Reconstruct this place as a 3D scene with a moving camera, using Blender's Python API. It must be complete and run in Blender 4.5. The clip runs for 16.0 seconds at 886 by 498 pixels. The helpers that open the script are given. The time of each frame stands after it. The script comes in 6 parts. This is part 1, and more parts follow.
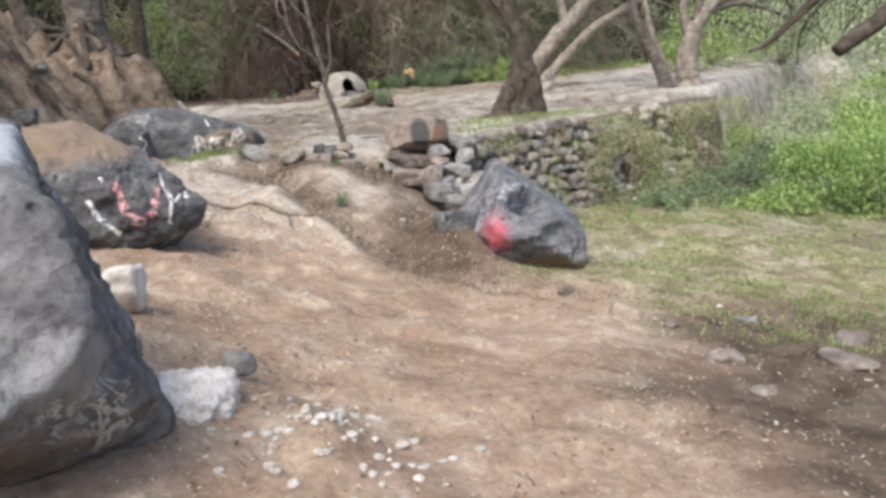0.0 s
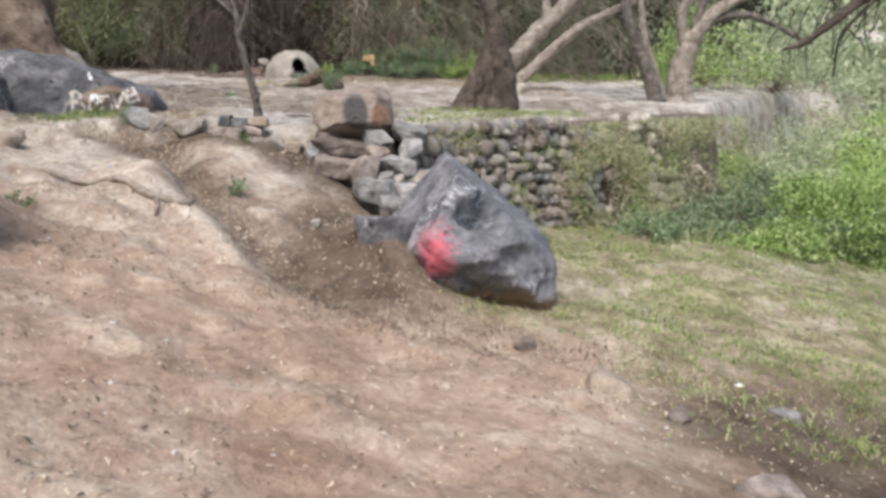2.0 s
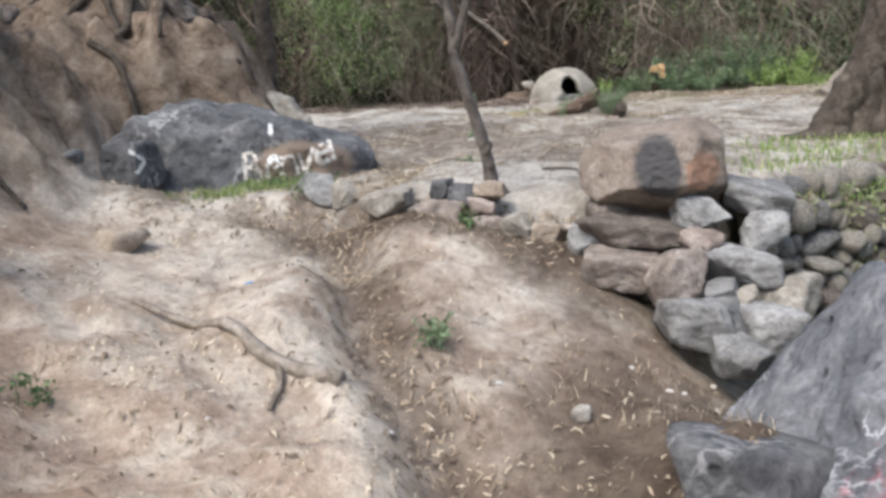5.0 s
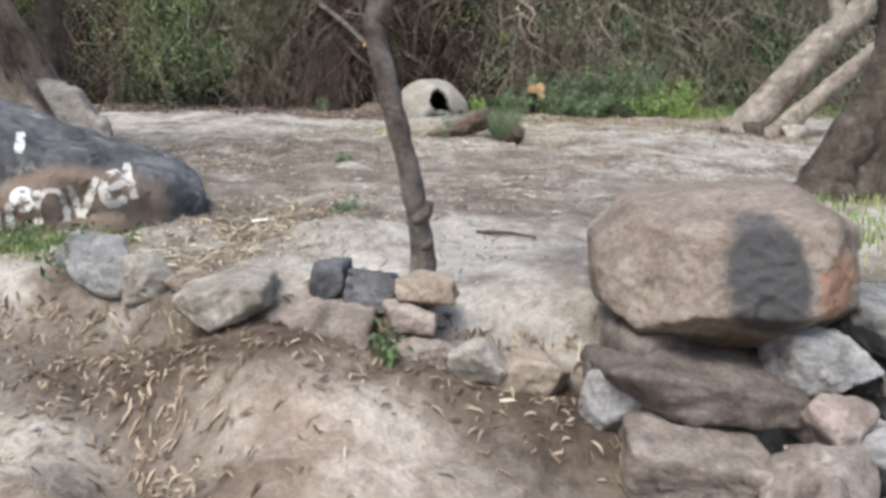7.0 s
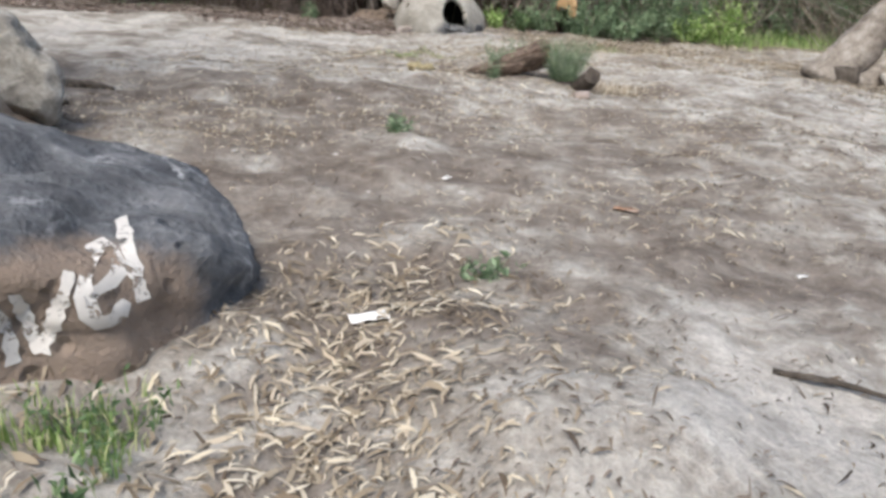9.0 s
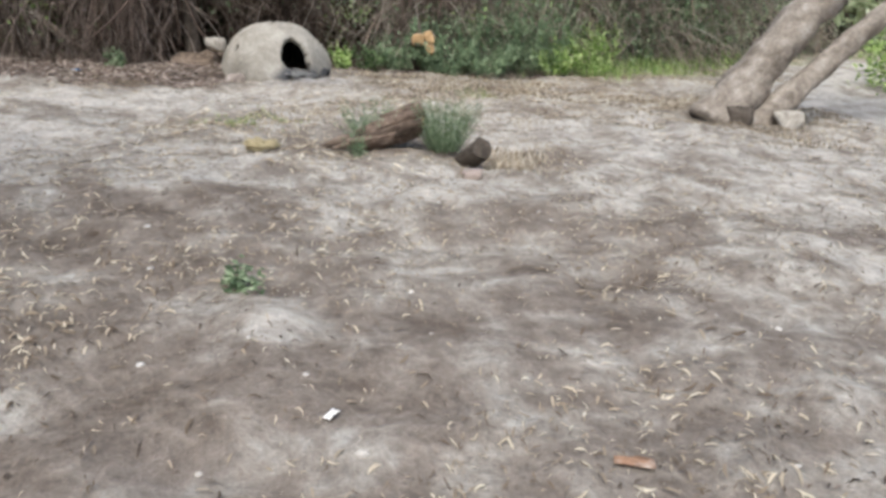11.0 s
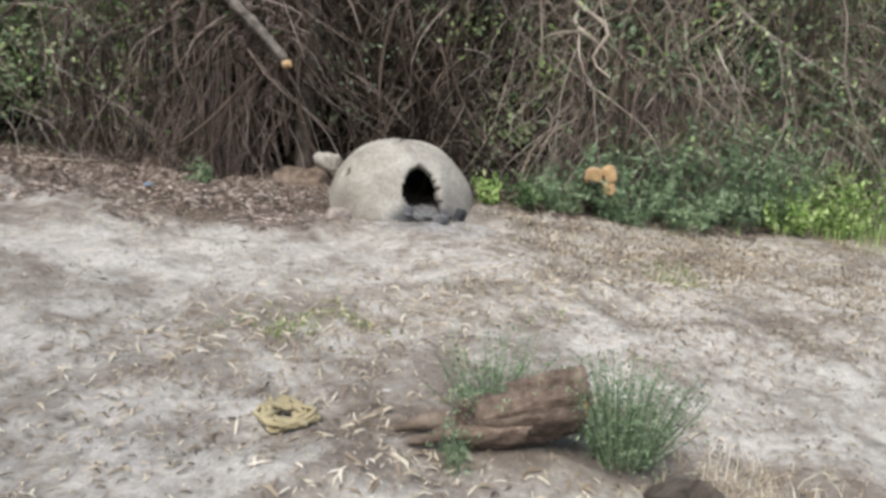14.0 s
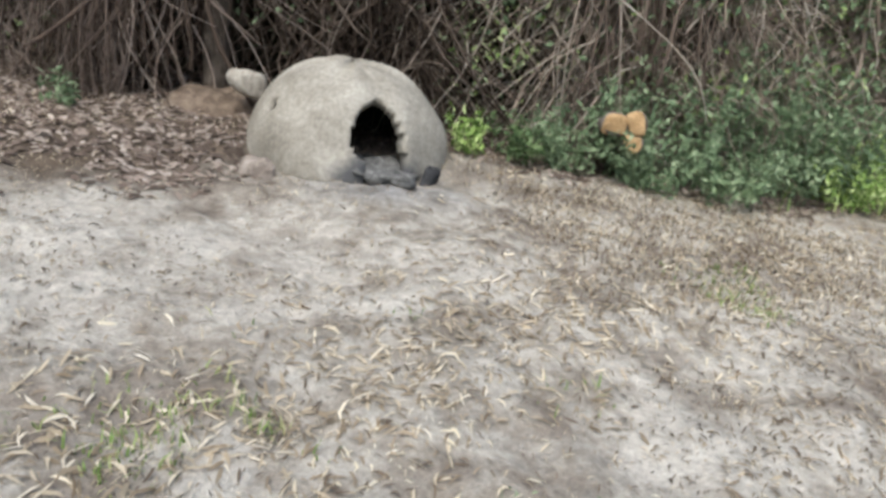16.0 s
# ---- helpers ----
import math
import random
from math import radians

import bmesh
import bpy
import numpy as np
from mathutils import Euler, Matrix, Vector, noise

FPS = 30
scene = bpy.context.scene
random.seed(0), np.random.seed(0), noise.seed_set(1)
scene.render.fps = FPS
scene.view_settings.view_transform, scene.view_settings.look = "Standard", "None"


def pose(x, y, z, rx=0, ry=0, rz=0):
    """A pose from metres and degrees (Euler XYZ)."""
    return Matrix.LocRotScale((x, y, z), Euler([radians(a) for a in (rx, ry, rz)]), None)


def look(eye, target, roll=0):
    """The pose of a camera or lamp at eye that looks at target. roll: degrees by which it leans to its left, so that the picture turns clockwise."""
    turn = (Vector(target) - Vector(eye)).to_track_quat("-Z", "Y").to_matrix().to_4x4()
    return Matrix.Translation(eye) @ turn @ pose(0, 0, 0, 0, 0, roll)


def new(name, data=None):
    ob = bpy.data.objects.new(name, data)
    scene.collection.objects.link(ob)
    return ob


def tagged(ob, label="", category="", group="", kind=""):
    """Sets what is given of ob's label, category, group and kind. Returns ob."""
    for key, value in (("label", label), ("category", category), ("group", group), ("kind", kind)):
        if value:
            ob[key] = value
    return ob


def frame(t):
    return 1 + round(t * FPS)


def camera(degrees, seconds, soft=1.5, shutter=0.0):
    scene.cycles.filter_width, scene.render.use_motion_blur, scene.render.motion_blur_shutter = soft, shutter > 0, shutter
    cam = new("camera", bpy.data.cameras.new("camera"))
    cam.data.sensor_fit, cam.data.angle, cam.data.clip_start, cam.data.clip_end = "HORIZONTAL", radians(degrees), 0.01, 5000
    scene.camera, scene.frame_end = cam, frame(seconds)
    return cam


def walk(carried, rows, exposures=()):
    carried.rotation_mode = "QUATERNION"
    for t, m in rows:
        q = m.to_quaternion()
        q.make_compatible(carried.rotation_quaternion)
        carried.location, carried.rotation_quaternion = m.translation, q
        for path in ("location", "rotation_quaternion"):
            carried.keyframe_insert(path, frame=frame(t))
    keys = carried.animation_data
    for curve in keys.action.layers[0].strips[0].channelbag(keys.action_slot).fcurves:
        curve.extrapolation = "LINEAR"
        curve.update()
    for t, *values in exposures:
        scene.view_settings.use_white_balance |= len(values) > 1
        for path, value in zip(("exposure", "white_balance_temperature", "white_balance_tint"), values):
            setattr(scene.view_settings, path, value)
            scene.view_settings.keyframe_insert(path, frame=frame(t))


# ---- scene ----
cam = camera(60.1, 16.0, soft=3.3)
METRES, EYE, TILT, LEAN, TURN = 18.0, 1.5, -14.5, 6.5, 0.0
ROWS = [
    (0.0, 0.0, 0.0, 0.0, 0.0, 0.0, -0.0),
    (0.5, 0.0054, 0.0326, -0.0007, -3.89, -0.6, -1.85),
    (1.0, 0.0143, 0.0661, 0.0009, -4.98, 1.91, -3.64),
    (1.5, 0.0167, 0.0944, 0.0018, -5.35, 2.3, -5.35),
    (2.0, 0.0179, 0.1307, 0.0062, -3.08, 0.86, -5.27),
    (2.5, 0.0159, 0.1658, 0.0118, 5.95, -1.27, -6.12),
    (3.0, 0.0132, 0.2038, 0.022, 12.17, -1.77, -7.32),
    (3.5, 0.0138, 0.2352, 0.0315, 15.1, -0.78, -7.23),
    (6.0, -0.032, 0.394, 0.07, 17.17, 0.74, -3.9),
    (6.5, -0.0459, 0.4228, 0.0754, 10.74, 2.25, -4.47),
    (7.0, -0.062, 0.4541, 0.0839, 4.81, 2.12, -6.51),
    (7.5, -0.0782, 0.4808, 0.0923, 3.87, 0.49, -9.82),
    (8.0, -0.0979, 0.5084, 0.1034, 5.4, -1.07, -10.65),
    (8.5, -0.1126, 0.5341, 0.1103, 3.73, -4.03, -8.32),
    (9.0, -0.1299, 0.5551, 0.1219, 0.54, -5.32, -8.42),
    (9.5, -0.143, 0.5716, 0.1306, -2.49, -5.36, -8.72),
    (10.0, -0.1446, 0.5983, 0.1403, -11.12, -3.94, -4.07),
    (12.5, -0.1216, 0.7147, 0.1933, -7.64, -3.41, -7.17),
    (13.0, -0.1181, 0.7434, 0.205, -2.53, -3.73, -8.87),
    (13.5, -0.1216, 0.7686, 0.2158, -0.6, -1.51, -11.48),
    (14.0, -0.1228, 0.8021, 0.2239, 1.02, 0.3, -10.54),
    (14.5, -0.1253, 0.8253, 0.2319, 4.49, -1.27, -11.16),
    (15.0, -0.1247, 0.8569, 0.2383, 0.14, -3.65, -13.52),
    (15.5, -0.1254, 0.8852, 0.2439, -1.03, -5.9, -12.71),
    (16.0, -0.1359, 0.9129, 0.2514, -2.87, -6.82, -13.43),
]
walk(cam, [(t, pose(0, 0, EYE, TILT, LEAN, TURN) @ pose(METRES * x, METRES * y, METRES * z, 90 + pitch, roll, yaw)) for t, x, y, z, yaw, pitch, roll in ROWS],
     exposures=[(0.0, 0.9, 6350, 8), (1.6, 0.88, 6350, 8), (2.6, 0.84, 6400, 14), (3.0, 0.84, 6400, 14), (3.5, 0.87, 6250, 9), (7.0, 0.9, 6080, 7), (13.0, 0.86, 6100, 6), (15.0, 0.96, 6080, 5), (16.0, 0.86, 6080, 4)])

# ---- light: soft daylight under a thin overcast ----
world = bpy.data.worlds.new("sky")
scene.world = world
world.use_nodes = True
wn = world.node_tree.nodes
sky = wn.new("ShaderNodeTexSky")
sky.sky_type, sky.sun_disc = "NISHITA", False
sky.sun_elevation, sky.sun_rotation = radians(58), radians(200)
sky.dust_density = 4.0
wn["Background"].inputs["Strength"].default_value = 0.13
world.node_tree.links.new(sky.outputs["Color"], wn["Background"].inputs["Color"])
sun_data = bpy.data.lights.new("sun", "SUN")
sun_data.energy, sun_data.angle, sun_data.color = 1.4, radians(25), (1.0, 0.95, 0.88)
sun = new("sun", sun_data)
sun.matrix_world = look((0, 0, 0), (0.29, 0.80, -1.36))


# ---- materials ----
def node_mat(name):
    m = bpy.data.materials.new(name)
    m.use_nodes = True
    nt = m.node_tree
    return m, nt, nt.nodes["Principled BSDF"]


def add(nt, kind, **inputs):
    n = nt.nodes.new(kind)
    for k, v in inputs.items():
        n.inputs[k.replace("_", " ")].default_value = v
    return n


def noise_node(nt, co, scale, detail=6.0, rough=0.6, distort=0.0):
    n = add(nt, "ShaderNodeTexNoise", Scale=scale, Detail=detail, Roughness=rough, Distortion=distort)
    nt.links.new(co, n.inputs["Vector"])
    return n.outputs["Fac"]


def ramp(nt, fac, stops):
    n = nt.nodes.new("ShaderNodeValToRGB")
    el = n.color_ramp.elements
    while len(el) < len(stops):
        el.new(0.5)
    for e, (p, c) in zip(el, stops):
        e.position, e.color = p, (*c, 1) if len(c) == 3 else c
    nt.links.new(fac, n.inputs["Fac"])
    return n.outputs["Color"]


def mix(nt, fac, a, b, mode="MIX"):
    n = nt.nodes.new("ShaderNodeMix")
    n.data_type, n.blend_type = "RGBA", mode
    for sock, v in ((n.inputs[0], fac), (n.inputs[6], a), (n.inputs[7], b)):
        if isinstance(v, (int, float)):
            sock.default_value = v
        elif isinstance(v, tuple):
            sock.default_value = (*v, 1)
        else:
            nt.links.new(v, sock)
    return n.outputs[2]


def maths(nt, op, a, b=0.0, clamp=False):
    n = nt.nodes.new("ShaderNodeMath")
    n.operation, n.use_clamp = op, clamp
    for sock, v in zip(n.inputs, (a, b)):
        if isinstance(v, (int, float)):
            sock.default_value = v
        else:
            nt.links.new(v, sock)
    return n.outputs[0]


def step(nt, v, lo, hi):
    n = add(nt, "ShaderNodeMapRange")
    n.interpolation_type = "SMOOTHSTEP"
    n.inputs["From Min"].default_value, n.inputs["From Max"].default_value = lo, hi
    nt.links.new(v, n.inputs["Value"])
    return n.outputs["Result"]


def relief(nt, bsdf, height, strength, dist=0.02):
    b = add(nt, "ShaderNodeBump", Strength=strength, Distance=dist)
    nt.links.new(height, b.inputs["Height"])
    nt.links.new(b.outputs["Normal"], bsdf.inputs["Normal"])


def coords(nt, which="Object"):
    return nt.nodes.new("ShaderNodeTexCoord").outputs[which]


def rough_mat(name, dark, mid, light, scale=5.0, fine=45.0, rough=0.92, bump=0.6, dist=0.02, vary=0.25, gloss=0.3, craggy=False):
    """Stone, bark, earth: three tones by two noises, a little different on each object."""
    m, nt, bsdf = node_mat(name)
    co = coords(nt)
    info = nt.nodes.new("ShaderNodeObjectInfo")
    shift = nt.nodes.new("ShaderNodeVectorMath")
    shift.operation = "ADD"
    off = maths(nt, "MULTIPLY", info.outputs["Random"], 37.0)
    nt.links.new(co, shift.inputs[0])
    nt.links.new(off, shift.inputs[1])
    p = shift.outputs[0]
    big, small = noise_node(nt, p, scale, 7, 0.62, 0.3), noise_node(nt, p, fine, 5, 0.7)
    col = ramp(nt, big, [(0.3, dark), (0.5, mid), (0.72, light)])
    col = mix(nt, 0.55, col, ramp(nt, small, [(0.3, (0.25, 0.25, 0.25)), (0.7, (0.78, 0.78, 0.78))]), "OVERLAY")
    pits = None
    if craggy:
        vein = maths(nt, "ABSOLUTE", maths(nt, "SUBTRACT", noise_node(nt, p, 2.6, 5, 0.62, 0.8), 0.5))
        where = step(nt, noise_node(nt, p, 1.7, 3), 0.5, 0.66)
        col = mix(nt, maths(nt, "MULTIPLY", maths(nt, "SUBTRACT", 1.0, step(nt, vein, 0.004, 0.03), True), maths(nt, "MULTIPLY", where, 0.7)), col, tuple(min(1, 1.9 * c) for c in light))
        vor = add(nt, "ShaderNodeTexVoronoi", Scale=9.0, Randomness=1.0)
        nt.links.new(p, vor.inputs["Vector"])
        pits = maths(nt, "SUBTRACT", 1.0, step(nt, vor.outputs["Distance"], 0.08, 0.3), True)
        pits = maths(nt, "MULTIPLY", pits, step(nt, noise_node(nt, p, 3.1, 3), 0.5, 0.6))
        col = mix(nt, maths(nt, "MULTIPLY", pits, 0.55), col, dark)
    hsv = add(nt, "ShaderNodeHueSaturation")
    nt.links.new(col, hsv.inputs["Color"])
    nt.links.new(maths(nt, "ADD", maths(nt, "MULTIPLY", info.outputs["Random"], 2 * vary), 1 - vary), hsv.inputs["Value"])
    nt.links.new(hsv.outputs["Color"], bsdf.inputs["Base Color"])
    bsdf.inputs["Roughness"].default_value = rough
    bsdf.inputs["Specular IOR Level"].default_value = gloss
    height = maths(nt, "ADD", big, maths(nt, "MULTIPLY", small, 0.35))
    if craggy:
        height = maths(nt, "SUBTRACT", height, maths(nt, "MULTIPLY", pits, 0.5))
    relief(nt, bsdf, height, bump, dist)
    return m


def leaf_mat(name, a, b, c, rough=0.55):
    m, nt, bsdf = node_mat(name)
    g = nt.nodes.new("ShaderNodeNewGeometry")
    col = ramp(nt, g.outputs["Random Per Island"], [(0.1, a), (0.55, b), (0.95, c)])
    co = coords(nt)
    col = mix(nt, 0.6, col, ramp(nt, noise_node(nt, co, 1.3, 3), [(0.3, (0.3, 0.3, 0.3)), (0.7, (0.75, 0.75, 0.75))]), "OVERLAY")
    nt.links.new(col, bsdf.inputs["Base Color"])
    bsdf.inputs["Roughness"].default_value = rough
    bsdf.inputs["Specular IOR Level"].default_value = 0.25
    tr = nt.nodes.new("ShaderNodeBsdfTranslucent")
    nt.links.new(col, tr.inputs["Color"])
    ms = nt.nodes.new("ShaderNodeMixShader")
    ms.inputs[0].default_value = 0.3
    nt.links.new(bsdf.outputs[0], ms.inputs[1])
    nt.links.new(tr.outputs[0], ms.inputs[2])
    nt.links.new(ms.outputs[0], nt.nodes["Material Output"].inputs["Surface"])
    return m


def blot(nt, col, centre, radii, paint, lo=0.55, hi=1.05, grain=9.0, wear=0.9):
    """A ragged-edged patch of another colour, paint and soil among them, round a point of the object."""
    co = coords(nt)
    v = nt.nodes.new("ShaderNodeVectorMath")
    v.operation = "SUBTRACT"
    v.inputs[1].default_value = centre
    nt.links.new(co, v.inputs[0])
    s = nt.nodes.new("ShaderNodeVectorMath")
    s.operation = "DIVIDE"
    s.inputs[1].default_value = radii
    nt.links.new(v.outputs[0], s.inputs[0])
    ln = nt.nodes.new("ShaderNodeVectorMath")
    ln.operation = "LENGTH"
    nt.links.new(s.outputs[0], ln.inputs[0])
    edge = maths(nt, "ADD", ln.outputs["Value"], maths(nt, "MULTIPLY", maths(nt, "SUBTRACT", noise_node(nt, co, grain, 6, 0.7), 0.5), wear))
    mask = maths(nt, "SUBTRACT", 1.0, step(nt, edge, lo, hi), True)
    return mix(nt, mask, col, paint)


def blotted(m, *blots):
    nt = m.node_tree
    bsdf = nt.nodes["Principled BSDF"]
    link = bsdf.inputs["Base Color"].links[0]
    col = link.from_socket
    for b in blots:
        col = blot(nt, col, *b)
    nt.links.new(col, bsdf.inputs["Base Color"])
    return m


DARKROCK = ((0.05, 0.05, 0.053), (0.118, 0.118, 0.122), (0.24, 0.236, 0.234))
# Near boulder: paler blue-grey towards the top, darker brown towards the foot.
M_rock_near = blotted(rough_mat("dark_rock_near", (0.06, 0.06, 0.062), (0.155, 0.153, 0.155), (0.33, 0.325, 0.32), 3.0, 22, bump=1.0, dist=0.07, vary=0.0, craggy=True),
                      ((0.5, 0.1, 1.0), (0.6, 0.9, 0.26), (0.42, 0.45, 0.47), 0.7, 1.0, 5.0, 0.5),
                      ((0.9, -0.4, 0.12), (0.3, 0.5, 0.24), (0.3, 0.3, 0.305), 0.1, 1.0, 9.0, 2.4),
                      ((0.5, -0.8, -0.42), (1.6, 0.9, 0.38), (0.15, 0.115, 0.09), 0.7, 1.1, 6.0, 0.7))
M_rock_paint = blotted(rough_mat("painted_dark_rock", *DARKROCK, 4.0, 26, bump=1.0, dist=0.06, vary=0.0, craggy=True),
                       ((-0.3, 0.1, 0.72), (0.85, 0.9, 0.42), (0.27, 0.205, 0.15), 0.55, 1.05, 5.0, 1.1))
M_rock_letters = blotted(rough_mat("lettered_dark_rock", *DARKROCK, 3.5, 26, bump=1.0, dist=0.06, vary=0.0, craggy=True),
                         ((0.62, -0.5, 0.0), (0.5, 0.5, 0.25), (0.25, 0.19, 0.145), 0.75, 1.0, 6.0, 0.5),
                         ((-0.3, -0.3, -0.45), (0.9, 0.6, 0.2), (0.25, 0.19, 0.14), 0.6, 1.1, 6.0, 0.8))
M_rock_red = blotted(rough_mat("grey_rock_red_paint", (0.075, 0.077, 0.085), (0.16, 0.163, 0.175), (0.3, 0.3, 0.31), 4.0, 26, bump=1.0, dist=0.06, vary=0.0, craggy=True),
                     ((-0.1, -0.5, -0.66), (1.1, 0.9, 0.4), (0.2, 0.135, 0.085), 0.75, 1.1, 5.0, 0.9),
                     ((-0.85, -0.1, -0.2), (0.5, 0.9, 0.5), (0.3, 0.22, 0.15), 0.5, 1.1, 4.0, 0.8),
                     ((-0.42, -0.55, 0.08), (0.14, 0.5, 0.26), (0.36, 0.37, 0.38), 0.3, 1.1, 9.0, 1.2),
                     ((-0.2, -0.6, 0.0), (0.2, 0.45, 0.3), (0.6, 0.14, 0.18), 0.1, 1.15, 15.0, 2.2))
M_rock_dark = rough_mat("dark_rock", *DARKROCK, 5.0, 30, bump=1.0, dist=0.05, vary=0.15, craggy=True)
M_boulder = blotted(rough_mat("tan_boulder", (0.17, 0.135, 0.11), (0.265, 0.215, 0.175), (0.38, 0.325, 0.275), 4.0, 40, vary=0.0, bump=1.0, dist=0.04),
                    ((0.07, -0.3, 0.06), (0.17, 0.42, 0.27), (0.085, 0.081, 0.08), 0.6, 0.9, 5.0, 0.8),
                    ((0.34, -0.3, -0.02), (0.17, 0.32, 0.19), (0.37, 0.225, 0.155), 0.7, 0.82, 6.0, 1.0),
                    ((0.0, -0.3, -0.36), (0.7, 0.4, 0.2), (0.27, 0.18, 0.1), 0.6, 1.1, 5.0, 0.4))
M_stone_grey = rough_mat("grey_stone", (0.12, 0.113, 0.106), (0.25, 0.243, 0.235), (0.41, 0.4, 0.385), 7, 50, vary=0.25, bump=1.0, dist=0.03)
M_stone_brown = rough_mat("brown_stone", (0.09, 0.073, 0.062), (0.2, 0.166, 0.142), (0.35, 0.305, 0.27), 7, 50, vary=0.25, bump=1.0, dist=0.03)
M_stone_pale = rough_mat("pale_stone", (0.19, 0.165, 0.138), (0.37, 0.335, 0.285), (0.55, 0.51, 0.45), 7, 50, vary=0.15, bump=1.0, dist=0.03)
M_pebble = rough_mat("pale_pebble", (0.36, 0.33, 0.29), (0.52, 0.48, 0.43), (0.68, 0.65, 0.6), 6, 50, vary=0.15)
M_stone_white = rough_mat("whitewashed_stone", (0.34, 0.29, 0.25), (0.6, 0.56, 0.52), (0.8, 0.77, 0.74), 6, 40, vary=0.1)
M_stone_tan = rough_mat("tan_stone", (0.22, 0.175, 0.135), (0.31, 0.255, 0.2), (0.43, 0.365, 0.3), 7, 50, vary=0.1)
M_stone_pink = rough_mat("pinkish_stone", (0.22, 0.17, 0.145), (0.31, 0.25, 0.215), (0.42, 0.35, 0.31), 7, 50, vary=0.1)
M_wall_core = rough_mat("wall_earth", (0.07, 0.06, 0.045), (0.13, 0.11, 0.085), (0.2, 0.18, 0.14), 5, 30)
M_clay = blotted(rough_mat("oven_clay", (0.2, 0.18, 0.15), (0.3, 0.275, 0.235), (0.42, 0.39, 0.34), 3, 40, bump=0.5, vary=0.0),
                 ((0.32, -0.75, 0.05), (0.4, 0.45, 0.17), (0.09, 0.09, 0.095), 0.5, 1.1, 7.0, 0.7))
M_oven_dark = rough_mat("near_black_clay", (0.006, 0.006, 0.006), (0.014, 0.013, 0.012), (0.03, 0.028, 0.026), 5, 40)
M_ash = rough_mat("grey_ash", (0.07, 0.068, 0.066), (0.14, 0.137, 0.132), (0.3, 0.295, 0.285), 14, 60, bump=1.0, dist=0.05)
M_bark_dark = rough_mat("dark_bark", (0.035, 0.028, 0.022), (0.085, 0.068, 0.053), (0.16, 0.135, 0.11), 7, 30, bump=1.0, dist=0.04, vary=0.05)
M_bark_grey = rough_mat("grey_bark", (0.06, 0.05, 0.042), (0.14, 0.12, 0.103), (0.26, 0.23, 0.2), 9, 40, bump=1.0, dist=0.03, vary=0.05)
M_bark_worn = rough_mat("worn_grey_bark", (0.075, 0.062, 0.052), (0.185, 0.16, 0.138), (0.33, 0.295, 0.26), 9, 40, bump=1.0, dist=0.03, vary=0.05)
M_bark_pale = rough_mat("pale_bark", (0.14, 0.115, 0.09), (0.27, 0.23, 0.19), (0.42, 0.37, 0.32), 7, 36, bump=1.0, dist=0.03, vary=0.05)
M_wood_old = rough_mat("weathered_wood", (0.07, 0.05, 0.036), (0.16, 0.12, 0.09), (0.28, 0.22, 0.17), 9, 50, bump=1.0, dist=0.02, vary=0.05)
M_wood_split = rough_mat("split_wood", (0.06, 0.042, 0.031), (0.15, 0.108, 0.08), (0.29, 0.22, 0.17), 14, 60, bump=1.0, dist=0.03, vary=0.3)
M_wood_cut = rough_mat("fresh_cut_wood", (0.3, 0.19, 0.09), (0.43, 0.28, 0.14), (0.54, 0.38, 0.21), 12, 60, vary=0.05)
M_char = rough_mat("charred_wood", (0.012, 0.012, 0.013), (0.03, 0.03, 0.032), (0.1, 0.1, 0.105), 9, 50, vary=0.05)
M_vine = leaf_mat("dry_vine", (0.19, 0.142, 0.112), (0.4, 0.33, 0.272), (0.62, 0.545, 0.47), 0.9)
# Darkest vine tone: the curtain behind the oven and some hanging stems.
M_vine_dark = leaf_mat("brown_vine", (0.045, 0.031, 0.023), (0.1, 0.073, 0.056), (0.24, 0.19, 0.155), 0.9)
M_leaf_dark = leaf_mat("hedge_leaf", (0.07, 0.115, 0.048), (0.145, 0.22, 0.095), (0.28, 0.36, 0.18))
M_leaf_grey = leaf_mat("herb_leaf", (0.12, 0.175, 0.095), (0.22, 0.3, 0.165), (0.38, 0.46, 0.29))
M_leaf_bright = leaf_mat("bright_leaf", (0.12, 0.2, 0.045), (0.38, 0.53, 0.16), (0.64, 0.74, 0.36))
# Leaf for distant growth, paled by haze mixed into its colour.
M_leaf_far = leaf_mat("haze_tinted_leaf", (0.32, 0.38, 0.22), (0.46, 0.52, 0.32), (0.6, 0.64, 0.46))
M_grass = leaf_mat("grass_blade", (0.15, 0.23, 0.06), (0.28, 0.38, 0.12), (0.5, 0.5, 0.26))
M_straw = leaf_mat("dry_litter", (0.14, 0.105, 0.075), (0.33, 0.265, 0.19), (0.66, 0.57, 0.43), 0.9)
M_hay = leaf_mat("hay_blade", (0.2, 0.26, 0.1), (0.4, 0.42, 0.24), (0.64, 0.58, 0.4), 0.8)
M_straw_pale = leaf_mat("pale_dry_leaf", (0.26, 0.2, 0.135), (0.5, 0.42, 0.31), (0.78, 0.7, 0.56), 0.9)
M_leaf_mid = leaf_mat("fresh_hedge_leaf", (0.17, 0.25, 0.075), (0.35, 0.46, 0.17), (0.58, 0.66, 0.36))
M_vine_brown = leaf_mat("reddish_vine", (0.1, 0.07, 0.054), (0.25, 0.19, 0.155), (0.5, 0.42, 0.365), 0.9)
M_litter_brown = leaf_mat("brown_litter", (0.12, 0.085, 0.06), (0.28, 0.215, 0.155), (0.52, 0.43, 0.32), 0.9)
M_crumb = leaf_mat("brown_crumb", (0.08, 0.06, 0.045), (0.15, 0.118, 0.092), (0.25, 0.2, 0.16), 0.9)
